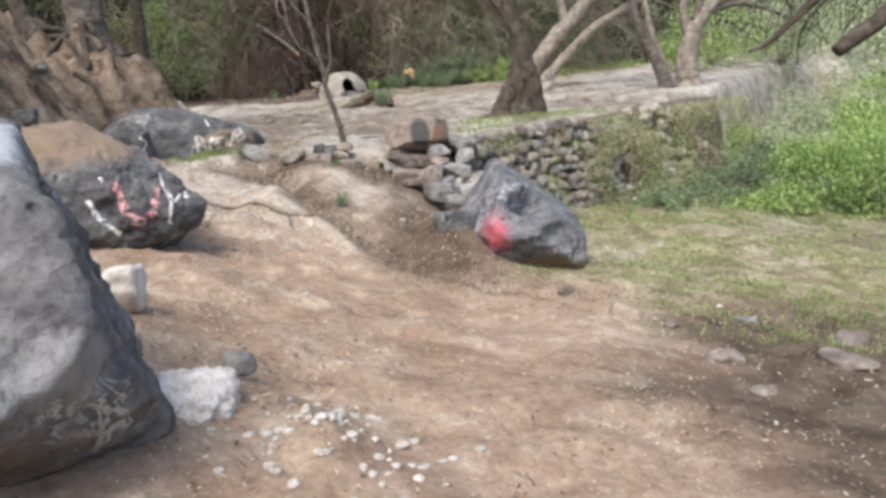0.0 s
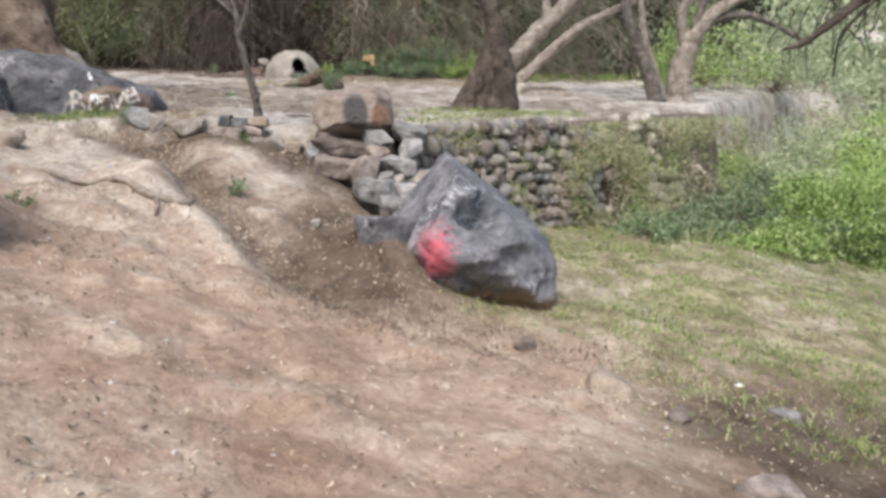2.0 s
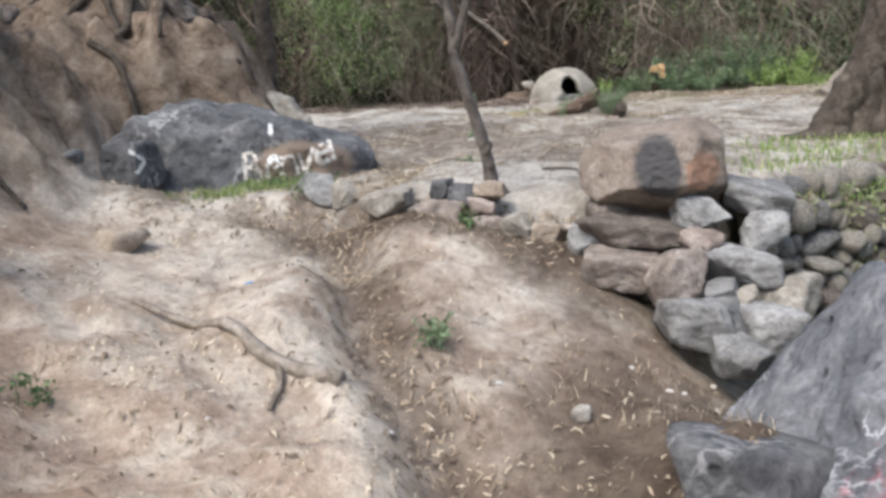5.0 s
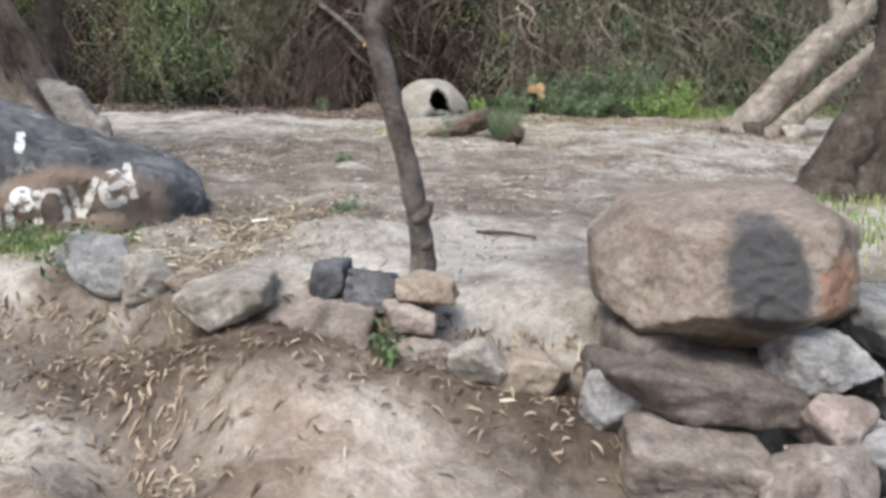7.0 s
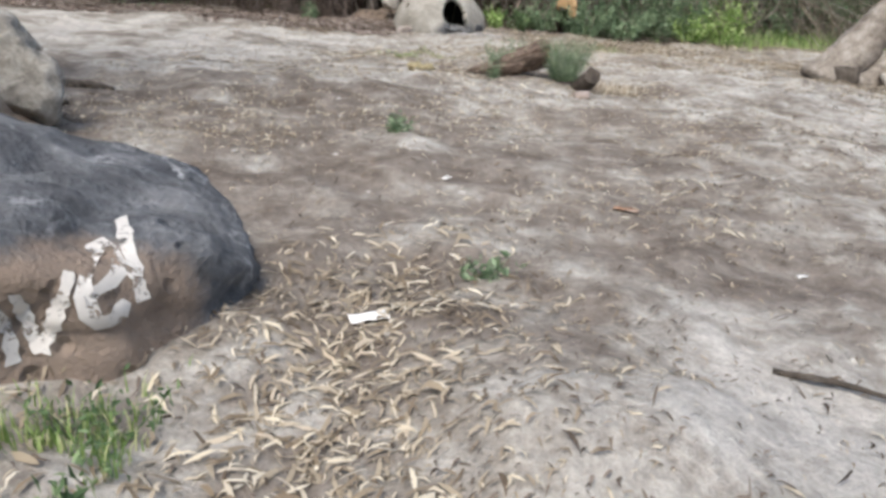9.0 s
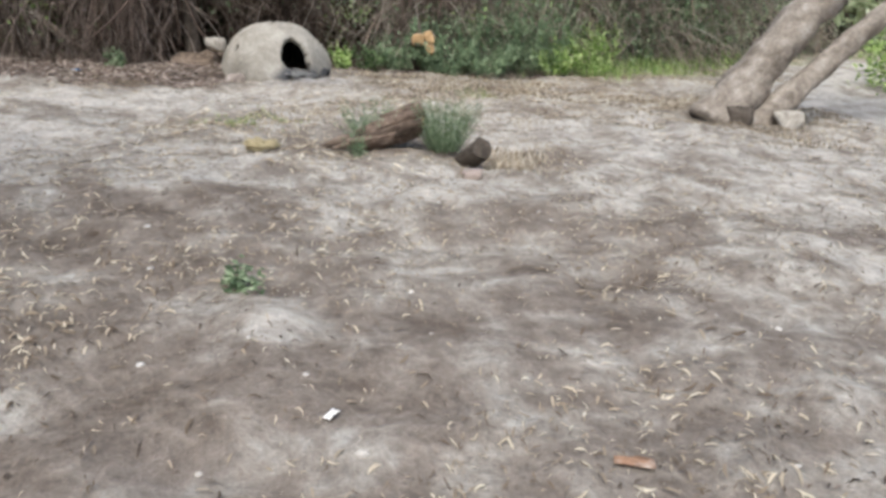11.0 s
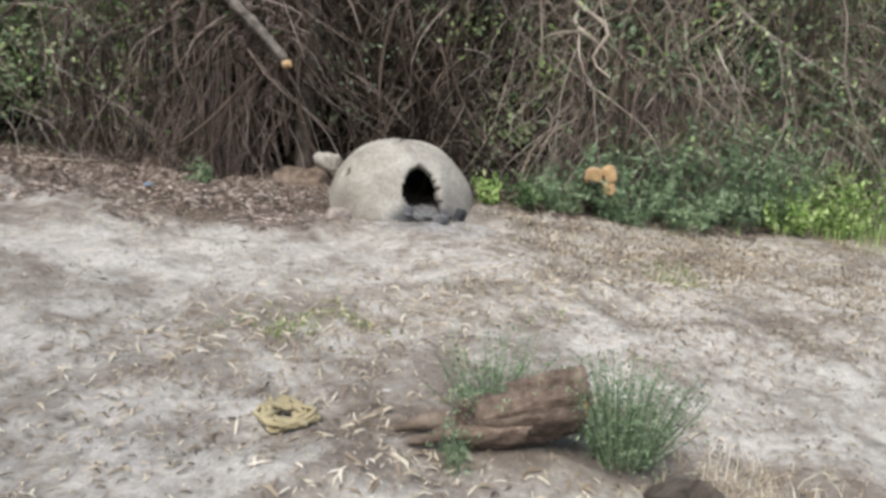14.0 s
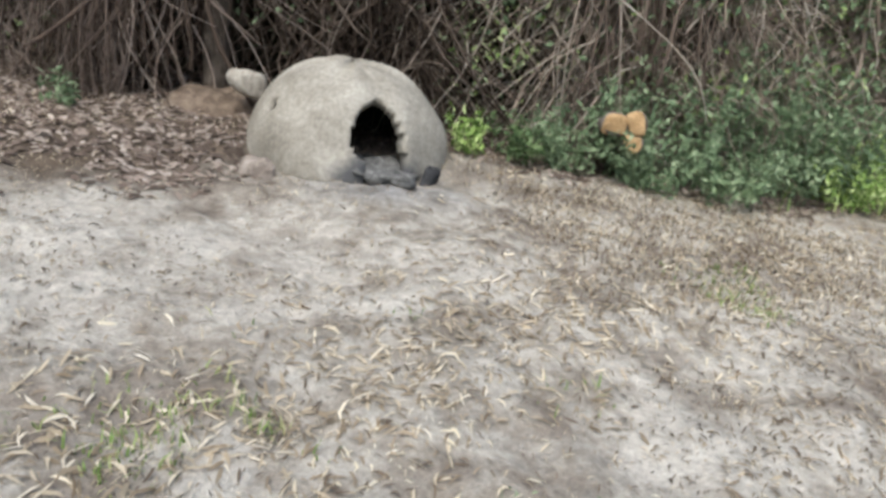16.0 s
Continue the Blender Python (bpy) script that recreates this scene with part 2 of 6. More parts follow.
M_husk = leaf_mat("dry_husk", (0.38, 0.3, 0.16), (0.5, 0.42, 0.25), (0.62, 0.54, 0.36), 0.9)
M_thicket_shade = rough_mat("thicket_shade", (0.02, 0.019, 0.013), (0.05, 0.045, 0.032), (0.11, 0.1, 0.07), 2.5, 14, bump=1.0, dist=0.2, vary=0.0)
# Dry hill tone; the haze over it is part of the colour.
M_far_hill = rough_mat("far_dry_hill", (0.36, 0.32, 0.27), (0.45, 0.4, 0.35), (0.54, 0.49, 0.43), 0.02, 0.2, vary=0.0)


def paint_mat(name, col, cover=0.45):
    m, nt, bsdf = node_mat(name)
    co = coords(nt)
    nt.links.new(mix(nt, noise_node(nt, co, 25.0), col, tuple(0.75 * c for c in col)), bsdf.inputs["Base Color"])
    bsdf.inputs["Roughness"].default_value = 0.8
    nt.links.new(step(nt, noise_node(nt, co, 16.0, 6, 0.75), cover - 0.04, cover + 0.06), bsdf.inputs["Alpha"])
    return m


M_white_paint = paint_mat("white_paint", (0.75, 0.75, 0.73), 0.45)
M_pink_paint = paint_mat("pink_paint", (0.72, 0.36, 0.37), 0.49)
M_cream_paint = paint_mat("cream_paint", (0.66, 0.61, 0.55), 0.43)
M_paper = rough_mat("scrap_paper", (0.72, 0.68, 0.62), (0.8, 0.77, 0.72), (0.86, 0.84, 0.8), 8, 60, bump=0.2, vary=0.0)
M_blue = rough_mat("blue_plastic", (0.1, 0.25, 0.5), (0.16, 0.35, 0.62), (0.3, 0.5, 0.75), 8, 60, rough=0.4, bump=0.1, vary=0.0)


# ---- ground ----
def lattice(ix, iy, seed):
    n = np.sin(ix * 127.1 + iy * 311.7 + seed * 74.7) * 43758.5453
    return n - np.floor(n)


def value_noise(x, y, seed=0):
    x, y = np.asarray(x, float), np.asarray(y, float)
    ix, iy = np.floor(x), np.floor(y)
    fx, fy = x - ix, y - iy
    fx, fy = fx * fx * (3 - 2 * fx), fy * fy * (3 - 2 * fy)
    a, b = lattice(ix, iy, seed), lattice(ix + 1, iy, seed)
    c, d = lattice(ix, iy + 1, seed), lattice(ix + 1, iy + 1, seed)
    return (a * (1 - fx) + b * fx) * (1 - fy) + (c * (1 - fx) + d * fx) * fy - 0.5


def fbm(x, y, seed=0, octaves=4):
    return sum(value_noise(x * 2.03 ** k, y * 2.03 ** k, seed + k) * 0.5 ** k for k in range(octaves))


def smooth(a, b, v):
    t = np.clip((np.asarray(v, float) - a) / (b - a), 0, 1)
    return t * t * (3 - 2 * t)


def softmax2(a, b, k=0.14):
    m = np.maximum(a, b)
    return m + k * np.log(np.exp((a - m) / k) + np.exp((b - m) / k))


def terrace_edge(x):
    """The line along which the terrace ends: loose stones, then the dry stone wall."""
    return np.interp(x, [-40, -0.6, 5.3, 9, 20, 60], [10.95, 10.95, 15.3, 21.0, 36, 80])


def terrace_inside(x, y):
    lean = np.where(np.asarray(x) > -0.6, 0.78, 1.0)
    return (y - terrace_edge(x)) * lean


def terrace_level(x, y):
    return -0.0464 * np.clip(x, -12, 12) + 0.0251 * np.clip(y, 5, 27) - 0.0845


def bank_foot(y):
    return np.interp(y, [-20, 0, 4, 6, 8, 10.4, 11.2, 11.8, 12.5, 13.2, 15, 17, 21, 26, 60], [-2.4, -2.4, -2.9, -3.2, -3.9, -4.3, -4.9, -5.0, -4.5, -3.95, -4.9, -7, -9.8, -11.5, -20])


def gully_x(y):
    """The line of the washed-out gully, from the terrace edge down to the hollow."""
    return np.interp(y, [7.0, 7.2, 7.4, 7.65, 8.05, 8.55, 8.9, 9.25, 9.93, 10.6, 11.05], [1.6, 0.6, -0.1, -0.5, -0.8, -1.1, -1.4, -1.72, -2.15, -2.6, -2.9])


def ground_height(x, y, fine=True):
    x, y = np.asarray(x, float), np.asarray(y, float)
    xc, yc = np.clip(x, -9, 14), np.clip(y, -8, 40)
    across = np.where(xc > 0, -0.16 - 0.22 * xc, -0.32 * (xc + 0.5))
    slope = -0.3 - 0.11 * (np.clip(yc, -8, 12) - 3.2) + across
    slope = slope + 0.65 * smooth(8.0, 10.4, yc) * (1 - smooth(-0.5, 0.6, xc)) * (1 - 0.75 * smooth(-1.9, -3.1, xc))
    slope = slope + 0.24 * smooth(10.2, 10.85, yc) * (1 - smooth(-1.0, -0.5, xc)) + 0.12 * np.exp(-((x + 0.72) / 0.35) ** 2 - ((y - 10.6) / 0.3) ** 2)
    slope = slope + 0.68 * np.exp(-((x - 0.05) / 0.5) ** 2 - ((y - 8.85) / 0.66) ** 2)
    off = x - gully_x(y)
    slope = slope - (0.2 * np.exp(-(off / np.where(off < 0, 0.17, 0.34)) ** 2) - 0.07 * np.exp(-((off + 0.42) / 0.3) ** 2)) * smooth(7.1, 8.1, y) * smooth(11.0, 10.2, y)
    meadow = np.maximum(-1.3 - 0.15 * (xc - 2.5), -2.3)
    low = softmax2(slope, meadow)
    width = np.interp(x, [-60, -0.9, -0.4, 2.8, 4.5, 60], [0.3, 0.3, 0.25, 0.3, 1.0, 1.6])
    d = terrace_inside(x, y)
    up = smooth(0, 1, d / width + 0.1)
    z = low * (1 - up) + terrace_level(x, y) * up
    rise = bank_foot(yc) - x
    z = z + 1.5 * smooth(0, 1.3, rise) + 0.2 * np.clip(rise - 0.8, 0, 20)
    z = z + 0.13 * np.exp(-((x + 2.0) / 0.34) ** 2 - ((y - 11.8) / 0.4) ** 2) - 0.05 * np.exp(-((x + 2.68) / 0.34) ** 2 - ((y - 12.2) / 0.9) ** 2)
    near = smooth(60, 20, np.abs(x)) * smooth(90, 40, np.abs(y))
    z = z + near * 0.10 * fbm(x * 0.9, y * 0.9, 3, 3) * smooth(-0.4, 1.0, np.abs(d))
    bank = smooth(0.0, 0.6, rise)
    z = z + bank * (0.3 * fbm(x * 4.2, y * 4.2, 23, 3) + 0.5 * fbm(x * 1.3, y * 1.3, 21, 4) + 0.34 * fbm(x * 2.6 + 0.7 * y, y * 2.6, 27, 4) - 0.28 * np.abs(fbm(x * 5.0, y * 5.0, 29, 3)))
    rough = smooth(10.8, 9.0, y) * smooth(0.6, -0.6, x)
    z = z + rough * smooth(-0.8, -1.6, x) * 0.13 * (0.5 - np.abs(fbm(x * 1.4 + 0.9 * y, y * 1.9, 35, 4)) * 2) * smooth(6.0, 7.5, y)
    z = z + rough * (0.1 * fbm(x * 2.2 + y * 0.8, y * 2.2 - x * 0.8, 8, 4))
    if fine:
        z = z + near * (0.05 * fbm(x * 4.0, y * 4.0, 11, 3) + 0.022 * fbm(x * 13, y * 13, 15, 2))
    return z


def gz(x, y):
    return float(ground_height(x, y))


def spread(centre_lo, centre_hi, step_size, far):
    mid = np.arange(centre_lo, centre_hi + 1e-6, step_size)
    out = [step_size]
    while sum(out) < far:
        out.append(out[-1] * 1.22)
    tail = np.cumsum(out)
    return np.concatenate((centre_lo - tail[::-1], mid, centre_hi + tail))


def mesh_ob(name, verts, faces, material, parent=None, label="", shade=True):
    me = bpy.data.meshes.new(name)
    me.from_pydata([tuple(v) for v in verts], [], [tuple(f) for f in faces])
    me.materials.append(material)
    if shade:
        me.polygons.foreach_set("use_smooth", [True] * len(me.polygons))
    me.update()
    ob = new(name, me)
    if parent:
        ob.parent = parent
    return tagged(ob, label)


def part(name, bm, material, parent=None, label="", shade=True):
    me = bpy.data.meshes.new(name)
    bm.to_mesh(me)
    bm.free()
    me.materials.append(material)
    if shade:
        me.polygons.foreach_set("use_smooth", [True] * len(me.polygons))
    ob = new(name, me)
    if parent:
        ob.parent = parent
    return tagged(ob, label)


def thing(name, m, label, category, group="", kind=""):
    e = new(name)
    e.empty_display_size = 0.2
    e.matrix_world = m
    return tagged(e, label, category, group, kind)


def ground_material():
    m, nt, bsdf = node_mat("trodden_earth")
    co = nt.nodes.new("ShaderNodeNewGeometry").outputs["Position"]

    def zone(name):
        a = nt.nodes.new("ShaderNodeAttribute")
        a.attribute_name = name
        return a.outputs["Fac"]
    n1, n2 = noise_node(nt, co, 1.1, 7, 0.62, 0.5), noise_node(nt, co, 3.4, 8, 0.68, 0.3)
    n3, n4 = noise_node(nt, co, 16.0, 6, 0.7), noise_node(nt, co, 70.0, 4, 0.7)
    blend = maths(nt, "ADD", maths(nt, "MULTIPLY", n1, 0.5), maths(nt, "MULTIPLY", n2, 0.5))
    blend = maths(nt, "ADD", blend, maths(nt, "MULTIPLY", maths(nt, "SUBTRACT", zone("crust"), 0.5), 0.2))
    dust = ramp(nt, blend, [(0.36, (0.135, 0.108, 0.086)), (0.45, (0.225, 0.19, 0.158)), (0.5, (0.3, 0.266, 0.226)), (0.55, (0.41, 0.376, 0.33)), (0.64, (0.53, 0.495, 0.44))])
    tan = ramp(nt, blend, [(0.36, (0.25, 0.168, 0.118)), (0.45, (0.335, 0.238, 0.172)), (0.53, (0.41, 0.308, 0.23)), (0.58, (0.48, 0.388, 0.298)), (0.68, (0.54, 0.46, 0.37))])
    soil = ramp(nt, n2, [(0.36, (0.13, 0.094, 0.066)), (0.47, (0.28, 0.21, 0.155)), (0.57, (0.4, 0.315, 0.24)), (0.68, (0.5, 0.42, 0.335))])
    meadow = ramp(nt, n2, [(0.36, (0.15, 0.135, 0.075)), (0.5, (0.235, 0.225, 0.12)), (0.64, (0.42, 0.37, 0.25))])
    # Dark brown of duff and mud, also laid on earth that only lies in shade.
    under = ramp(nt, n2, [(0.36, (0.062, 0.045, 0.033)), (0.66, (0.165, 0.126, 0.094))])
    col = mix(nt, zone("tan"), dust, tan)
    col = mix(nt, zone("bank"), col, soil)
    col = mix(nt, zone("grass"), col, meadow)
    col = mix(nt, maths(nt, "MULTIPLY", zone("duff_shade"), 0.97), col, under)
    col = mix(nt, zone("ash"), col, ramp(nt, n2, [(0.35, (0.1, 0.1, 0.1)), (0.65, (0.34, 0.33, 0.33))]))
    col = mix(nt, 0.45, col, ramp(nt, n3, [(0.32, (0.24, 0.24, 0.24)), (0.5, (0.5, 0.5, 0.5)), (0.7, (0.76, 0.76, 0.76))]), "OVERLAY")
    col = mix(nt, 0.32, col, ramp(nt, n4, [(0.32, (0.25, 0.25, 0.25)), (0.7, (0.75, 0.75, 0.75))]), "OVERLAY")
    nt.links.new(col, bsdf.inputs["Base Color"])
    bsdf.inputs["Roughness"].default_value = 0.96
    bsdf.inputs["Specular IOR Level"].default_value = 0.15
    h = maths(nt, "ADD", n2, maths(nt, "ADD", maths(nt, "MULTIPLY", n3, 0.5), maths(nt, "MULTIPLY", n4, 0.2)))
    h = maths(nt, "MULTIPLY", h, maths(nt, "ADD", 1.0, maths(nt, "MULTIPLY", zone("bank"), 2.5)))
    relief(nt, bsdf, h, 1.0, 0.035)
    return m


def hedge_line(x):
    return np.interp(x, [-30, -11, -8.4, -6.6, -4.4, -3.6, -2, 0, 1.5, 3.2, 6, 9, 30], [26, 23.2, 22.5, 23.3, 22.9, 23.2, 23.2, 23.3, 23.7, 24.3, 26.5, 29, 45])


gx, gy = spread(-7.5, 8.5, 0.075, 500), spread(-2.0, 25.0, 0.075, 500)
X, Y = np.meshgrid(gx, gy)
Z = ground_height(X, Y)
nx, ny = len(gx), len(gy)
idx = np.arange(nx * ny).reshape(ny, nx)
quads = np.stack((idx[:-1, :-1], idx[:-1, 1:], idx[1:, 1:], idx[1:, :-1]), -1).reshape(-1, 4)
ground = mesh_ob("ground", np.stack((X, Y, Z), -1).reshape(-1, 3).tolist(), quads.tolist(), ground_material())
tagged(ground, "pale trodden earth, sandy slope and grassy hollow", "ground", "", "structure")
D = terrace_inside(X, Y)
wob = fbm(X * 1.1, Y * 1.1, 31, 4)
zones = {
    "tan": smooth(0.4, -1.2, D + wob * 1.2) * (1 - 0.55 * smooth(7.0, 9.5, Y)) + 0.6 * smooth(0, 0.8, bank_foot(Y) - X),
    "grass": np.maximum(smooth(0.5, 2.2, X + 0.22 * (Y - 8) + wob * 1.6) * smooth(0.1, -0.5, D) * smooth(5.2, 7.4, Y + wob * 2),
                        np.maximum(smooth(-1.2, 0.4, X + wob * 2) * smooth(-1.4, -0.1, Y - hedge_line(X) + wob * 1.5), smooth(2.6, 4.2, X) * smooth(0.7, 0.1, D + 0.4 * wob))),
    "duff_shade": np.maximum(np.maximum(smooth(-2.5, -1.5, Y - hedge_line(X) + 0.8 * wob) * smooth(-3.2, -4.0, X) + smooth(-1.4, -0.6, Y - hedge_line(X) + wob) * smooth(0.0, -2.0, X), smooth(0.1, 0.9, bank_foot(Y) - X + wob * 2.0) * smooth(7, 9.5, Y) * 0.9),
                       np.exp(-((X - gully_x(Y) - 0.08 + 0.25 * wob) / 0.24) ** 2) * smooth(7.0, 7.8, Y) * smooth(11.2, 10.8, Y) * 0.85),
    "ash": np.exp(-((X + 2.6) / 0.5) ** 2 - ((Y - 21.5) / 0.22) ** 2) * 0.8 + np.exp(-((X + 0.75) / 0.35) ** 2 - ((Y - 11.8) / 0.3) ** 2) * 0.8,
}
# Shade painted on the right-hand slope and under the step; the mound is brown earth.
zones["duff_shade"] = np.maximum(zones["duff_shade"], np.maximum(np.maximum(0.95 * smooth(0.7, 2.2, X + wob * 1.4) * smooth(8.2, 6.5, Y), 0.95 * smooth(10.35, 10.7, Y + 0.4 * wob) * smooth(11.1, 10.95, Y) * smooth(-3.4, -2.8, X) * smooth(-0.2, -0.6, X)), 1.0 * np.exp(-(((X + 0.25) / 0.85) ** 2 + ((Y - 8.75) / 1.25) ** 2) ** 2)))
zones["grass"] = zones["grass"] * (0.45 + 0.55 * smooth(-0.2, 0.15, fbm(X * 1.6, Y * 1.6, 71, 3)))
zones["grass"] = zones["grass"] * (1 - 0.85 * np.exp(-((Y - 11.9 + 0.75 * (X - 5.0)) / 0.22) ** 2) * smooth(3.6, 4.4, X) * smooth(7.5, 6.5, X))
zones["bank"] = smooth(-0.1, 0.5, bank_foot(Y) - X + wob * 0.8) * smooth(5.0, 6.5, Y)
zones["duff_shade"] = zones["duff_shade"] * (1 - 0.8 * zones["bank"])
hush = np.exp(-((X + 2.2) / 1.1) ** 2 - ((Y - 17.9) / 0.8) ** 2)
straw_band = np.exp(-((Y - 19.15 - 0.75 * (X + 3.0)) / 0.55) ** 2) * smooth(-4.4, -3.4, X)
zones["crust"] = 0.5 + 0.5 * np.clip(
    0.42 * smooth(16.0, 17.2, Y + wob) * (1 - 0.9 * hush) * (1 - 0.75 * straw_band)
    - 0.45 * smooth(12.2, 13.0, Y) * smooth(17.0, 16.0, Y + wob) * smooth(-0.2, -1.6, X)
    + 0.18 * smooth(11.0, 11.6, Y) * smooth(-1.9, -1.3, X) * smooth(16, 13, Y)
    + 0.5 * np.exp(-((X + 1.95) / 0.5) ** 2 - ((Y - 11.8) / 0.45) ** 2)
    - 0.7 * np.exp(-((X + 2.7) / 0.4) ** 2 - ((Y - 12.1) / 1.0) ** 2)
    + 0.5 * smooth(7.6, 9.0, Y) * smooth(11.0, 10.6, Y) * smooth(0.1, -0.25, X - gully_x(Y))
    + 0.8 * np.exp(-((X - gully_x(Y) + 0.3) / 0.2) ** 2) * smooth(7.4, 8.2, Y) * smooth(9.6, 9.0, Y)
    - 0.6 * hush
    + 0.4 * np.exp(-((X + 1.35) / 0.4) ** 2 - ((Y - 10.15) / 0.4) ** 2), -1, 1)
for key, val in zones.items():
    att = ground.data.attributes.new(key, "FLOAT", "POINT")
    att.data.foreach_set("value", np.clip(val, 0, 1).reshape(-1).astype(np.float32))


# ---- shapes ----
def ico(sub):
    bm = bmesh.new()
    bmesh.ops.create_icosphere(bm, subdivisions=sub, radius=1)
    bm.verts.ensure_lookup_table()
    v = np.array([tuple(p.co) for p in bm.verts])
    f = [[q.index for q in face.verts] for face in bm.faces]
    bm.free()
    return v / np.linalg.norm(v, axis=1)[:, None], f


ICO = {k: ico(k) for k in (2, 3, 4, 5, 6)}


def rock_shape(size, planes=None, seed=0, sub=4, amp=0.05, freq=2.0, crisp=12, extra=5, dents=()):
    """A stone: planes cut round a ball, its edges rounded, its faces pitted. planes: normal and distance, in half sizes."""
    rng = random.Random(seed)
    planes = list(planes or [])
    for _ in range(extra):
        n = Vector((rng.gauss(0, 1), rng.gauss(0, 1), rng.gauss(0, 0.8))).normalized()
        planes.append((tuple(n), rng.uniform(0.66, 0.98) if extra > 6 else rng.uniform(0.78, 1.0)))
    for n in ((1, 0, 0), (-1, 0, 0), (0, 1, 0), (0, -1, 0), (0, 0, 1), (0, 0, -1)):
        planes.append((n, 1.06 if extra > 6 else 1.0))
    v, f = ICO[sub]
    N = np.array([tuple(Vector(n).normalized()) for n, _ in planes])
    dist = np.array([d for _, d in planes])
    r = (np.clip(v @ N.T, 0, None) / dist) ** crisp
    r = r.sum(1) ** (-1 / crisp)
    p = v * r[:, None] * np.array(size)
    out = []
    off = Vector((seed * 3.7, seed * 1.3, seed * 2.1))
    mean = sum(size) / 3
    for q, d in zip(p, v):
        w = Vector(q) * (freq / mean) + off
        k = noise.fractal(w, 1.0, 2.0, 5, noise_basis="PERLIN_ORIGINAL") * amp * mean
        k -= abs(noise.noise(w * 2.7)) * amp * 0.9 * mean
        deep = 0.0
        for c, rad, depth in dents:
            e = Vector(((q[0] - c[0]) / rad[0], (q[1] - c[1]) / rad[1], (q[2] - c[2]) / rad[2])).length
            if e < 1:
                deep = max(deep, depth * (1 - e * e) ** 0.5)
        out.append(Vector(q) + Vector(d) * (k - deep))
    return out, f


def rock(name, at, size, material, label, planes=None, rot=(0, 0, 0), seed=0, group="", category="rock", parent=None, **kw):
    v, f = rock_shape(size, planes, seed, **kw)
    ob = mesh_ob(name, v, f, material)
    ob.matrix_world = pose(*at, *rot)
    if parent:
        ob.parent = parent
        return ob
    return tagged(ob, label, category, group)


def tube(points, radii, sides=8, wobble=0.0, seed=0):
    """A tapered round limb through points; returns vertices and faces."""
    pts = [Vector(p) for p in points]
    rng = random.Random(seed)
    verts, faces = [], []
    side = None
    for i, p in enumerate(pts):
        way = (pts[min(i + 1, len(pts) - 1)] - pts[max(i - 1, 0)]).normalized()
        ref = side if side is not None else (Vector((1, 0, 0)) if abs(way.x) < 0.8 else Vector((0, 1, 0)))
        side = (ref - way * ref.dot(way)).normalized()
        up = way.cross(side)
        for k in range(sides):
            a = 2 * math.pi * k / sides
            r = radii[i] * (1 + wobble * (noise.noise(Vector((math.cos(a) * 1.6 + seed, math.sin(a) * 1.6, i * 0.55))) + 0.3 * rng.uniform(-1, 1)))
            verts.append(p + side * math.cos(a) * r + up * math.sin(a) * r)
    for i in range(len(pts) - 1):
        for k in range(sides):
            a, b = i * sides + k, i * sides + (k + 1) % sides
            faces.append((a, b, b + sides, a + sides))
    faces.append(tuple(range(sides))[::-1])
    faces.append(tuple(range((len(pts) - 1) * sides, len(pts) * sides)))
    return verts, faces


def through_points(points, n):
    """A smooth line through a few points, as n points."""
    pts = [Vector(p) for p in points]
    pts = [pts[0] * 2 - pts[1]] + pts + [pts[-1] * 2 - pts[-2]]
    out = []
    spans = len(pts) - 3
    for i in range(n):
        s = min(i / (n - 1) * spans, spans - 1e-6)
        k, t = int(s), s - int(s)
        a, b, c, d = pts[k:k + 4]
        out.append(0.5 * (2 * b + (c - a) * t + (2 * a - 5 * b + 4 * c - d) * t * t + (3 * b - a - 3 * c + d) * t ** 3))
    return out


def limb(name, points, r0, r1, material, parent, sides=12, wobble=0.12, seed=0, flare=0.0, knots=0.0):
    n = max(10, len(points) * 7)
    line = through_points(points, n)
    rad = []
    for i in range(n):
        t = i / (n - 1)
        r = r0 + (r1 - r0) * t + flare * r0 * math.exp(-t * 12)
        rad.append(r * (1 + knots * noise.noise(Vector((seed * 3.1, t * n * 0.45, 0)))))
    v, f = tube(line, rad, sides, wobble, seed)
    return mesh_ob(name, v, f, material, parent)


def leaves(name, centres, size, material, parent=None, label="", seed=0, ratio=0.5, droop=0.0, kind="stuff"):
    """Many small folded leaves, one at each centre."""
    rng = np.random.default_rng(seed)
    c = np.asarray(centres, float)
    n = len(c)
    a = rng.normal(size=(n, 3))
    a[:, 2] -= droop
    a /= np.linalg.norm(a, axis=1)[:, None]
    b = np.cross(a, rng.normal(size=(n, 3)))
    b /= np.linalg.norm(b, axis=1)[:, None]
    k = np.cross(a, b)
    s = size * rng.uniform(0.6, 1.4, (n, 1))
    tip, root = c + a * s, c - a * s
    left, right = c + b * s * ratio + k * s * 0.18, c - b * s * ratio + k * s * 0.18
    v = np.stack((root, left, tip, right), 1).reshape(-1, 3)
    i = np.arange(n)[:, None] * 4
    f = np.concatenate((i + [[0, 1, 2]], i + [[0, 2, 3]]), 1).reshape(-1, 3)
    ob = mesh_ob(name, v.tolist(), f.tolist(), material, parent, label, False)
    ob["kind"] = kind
    return ob


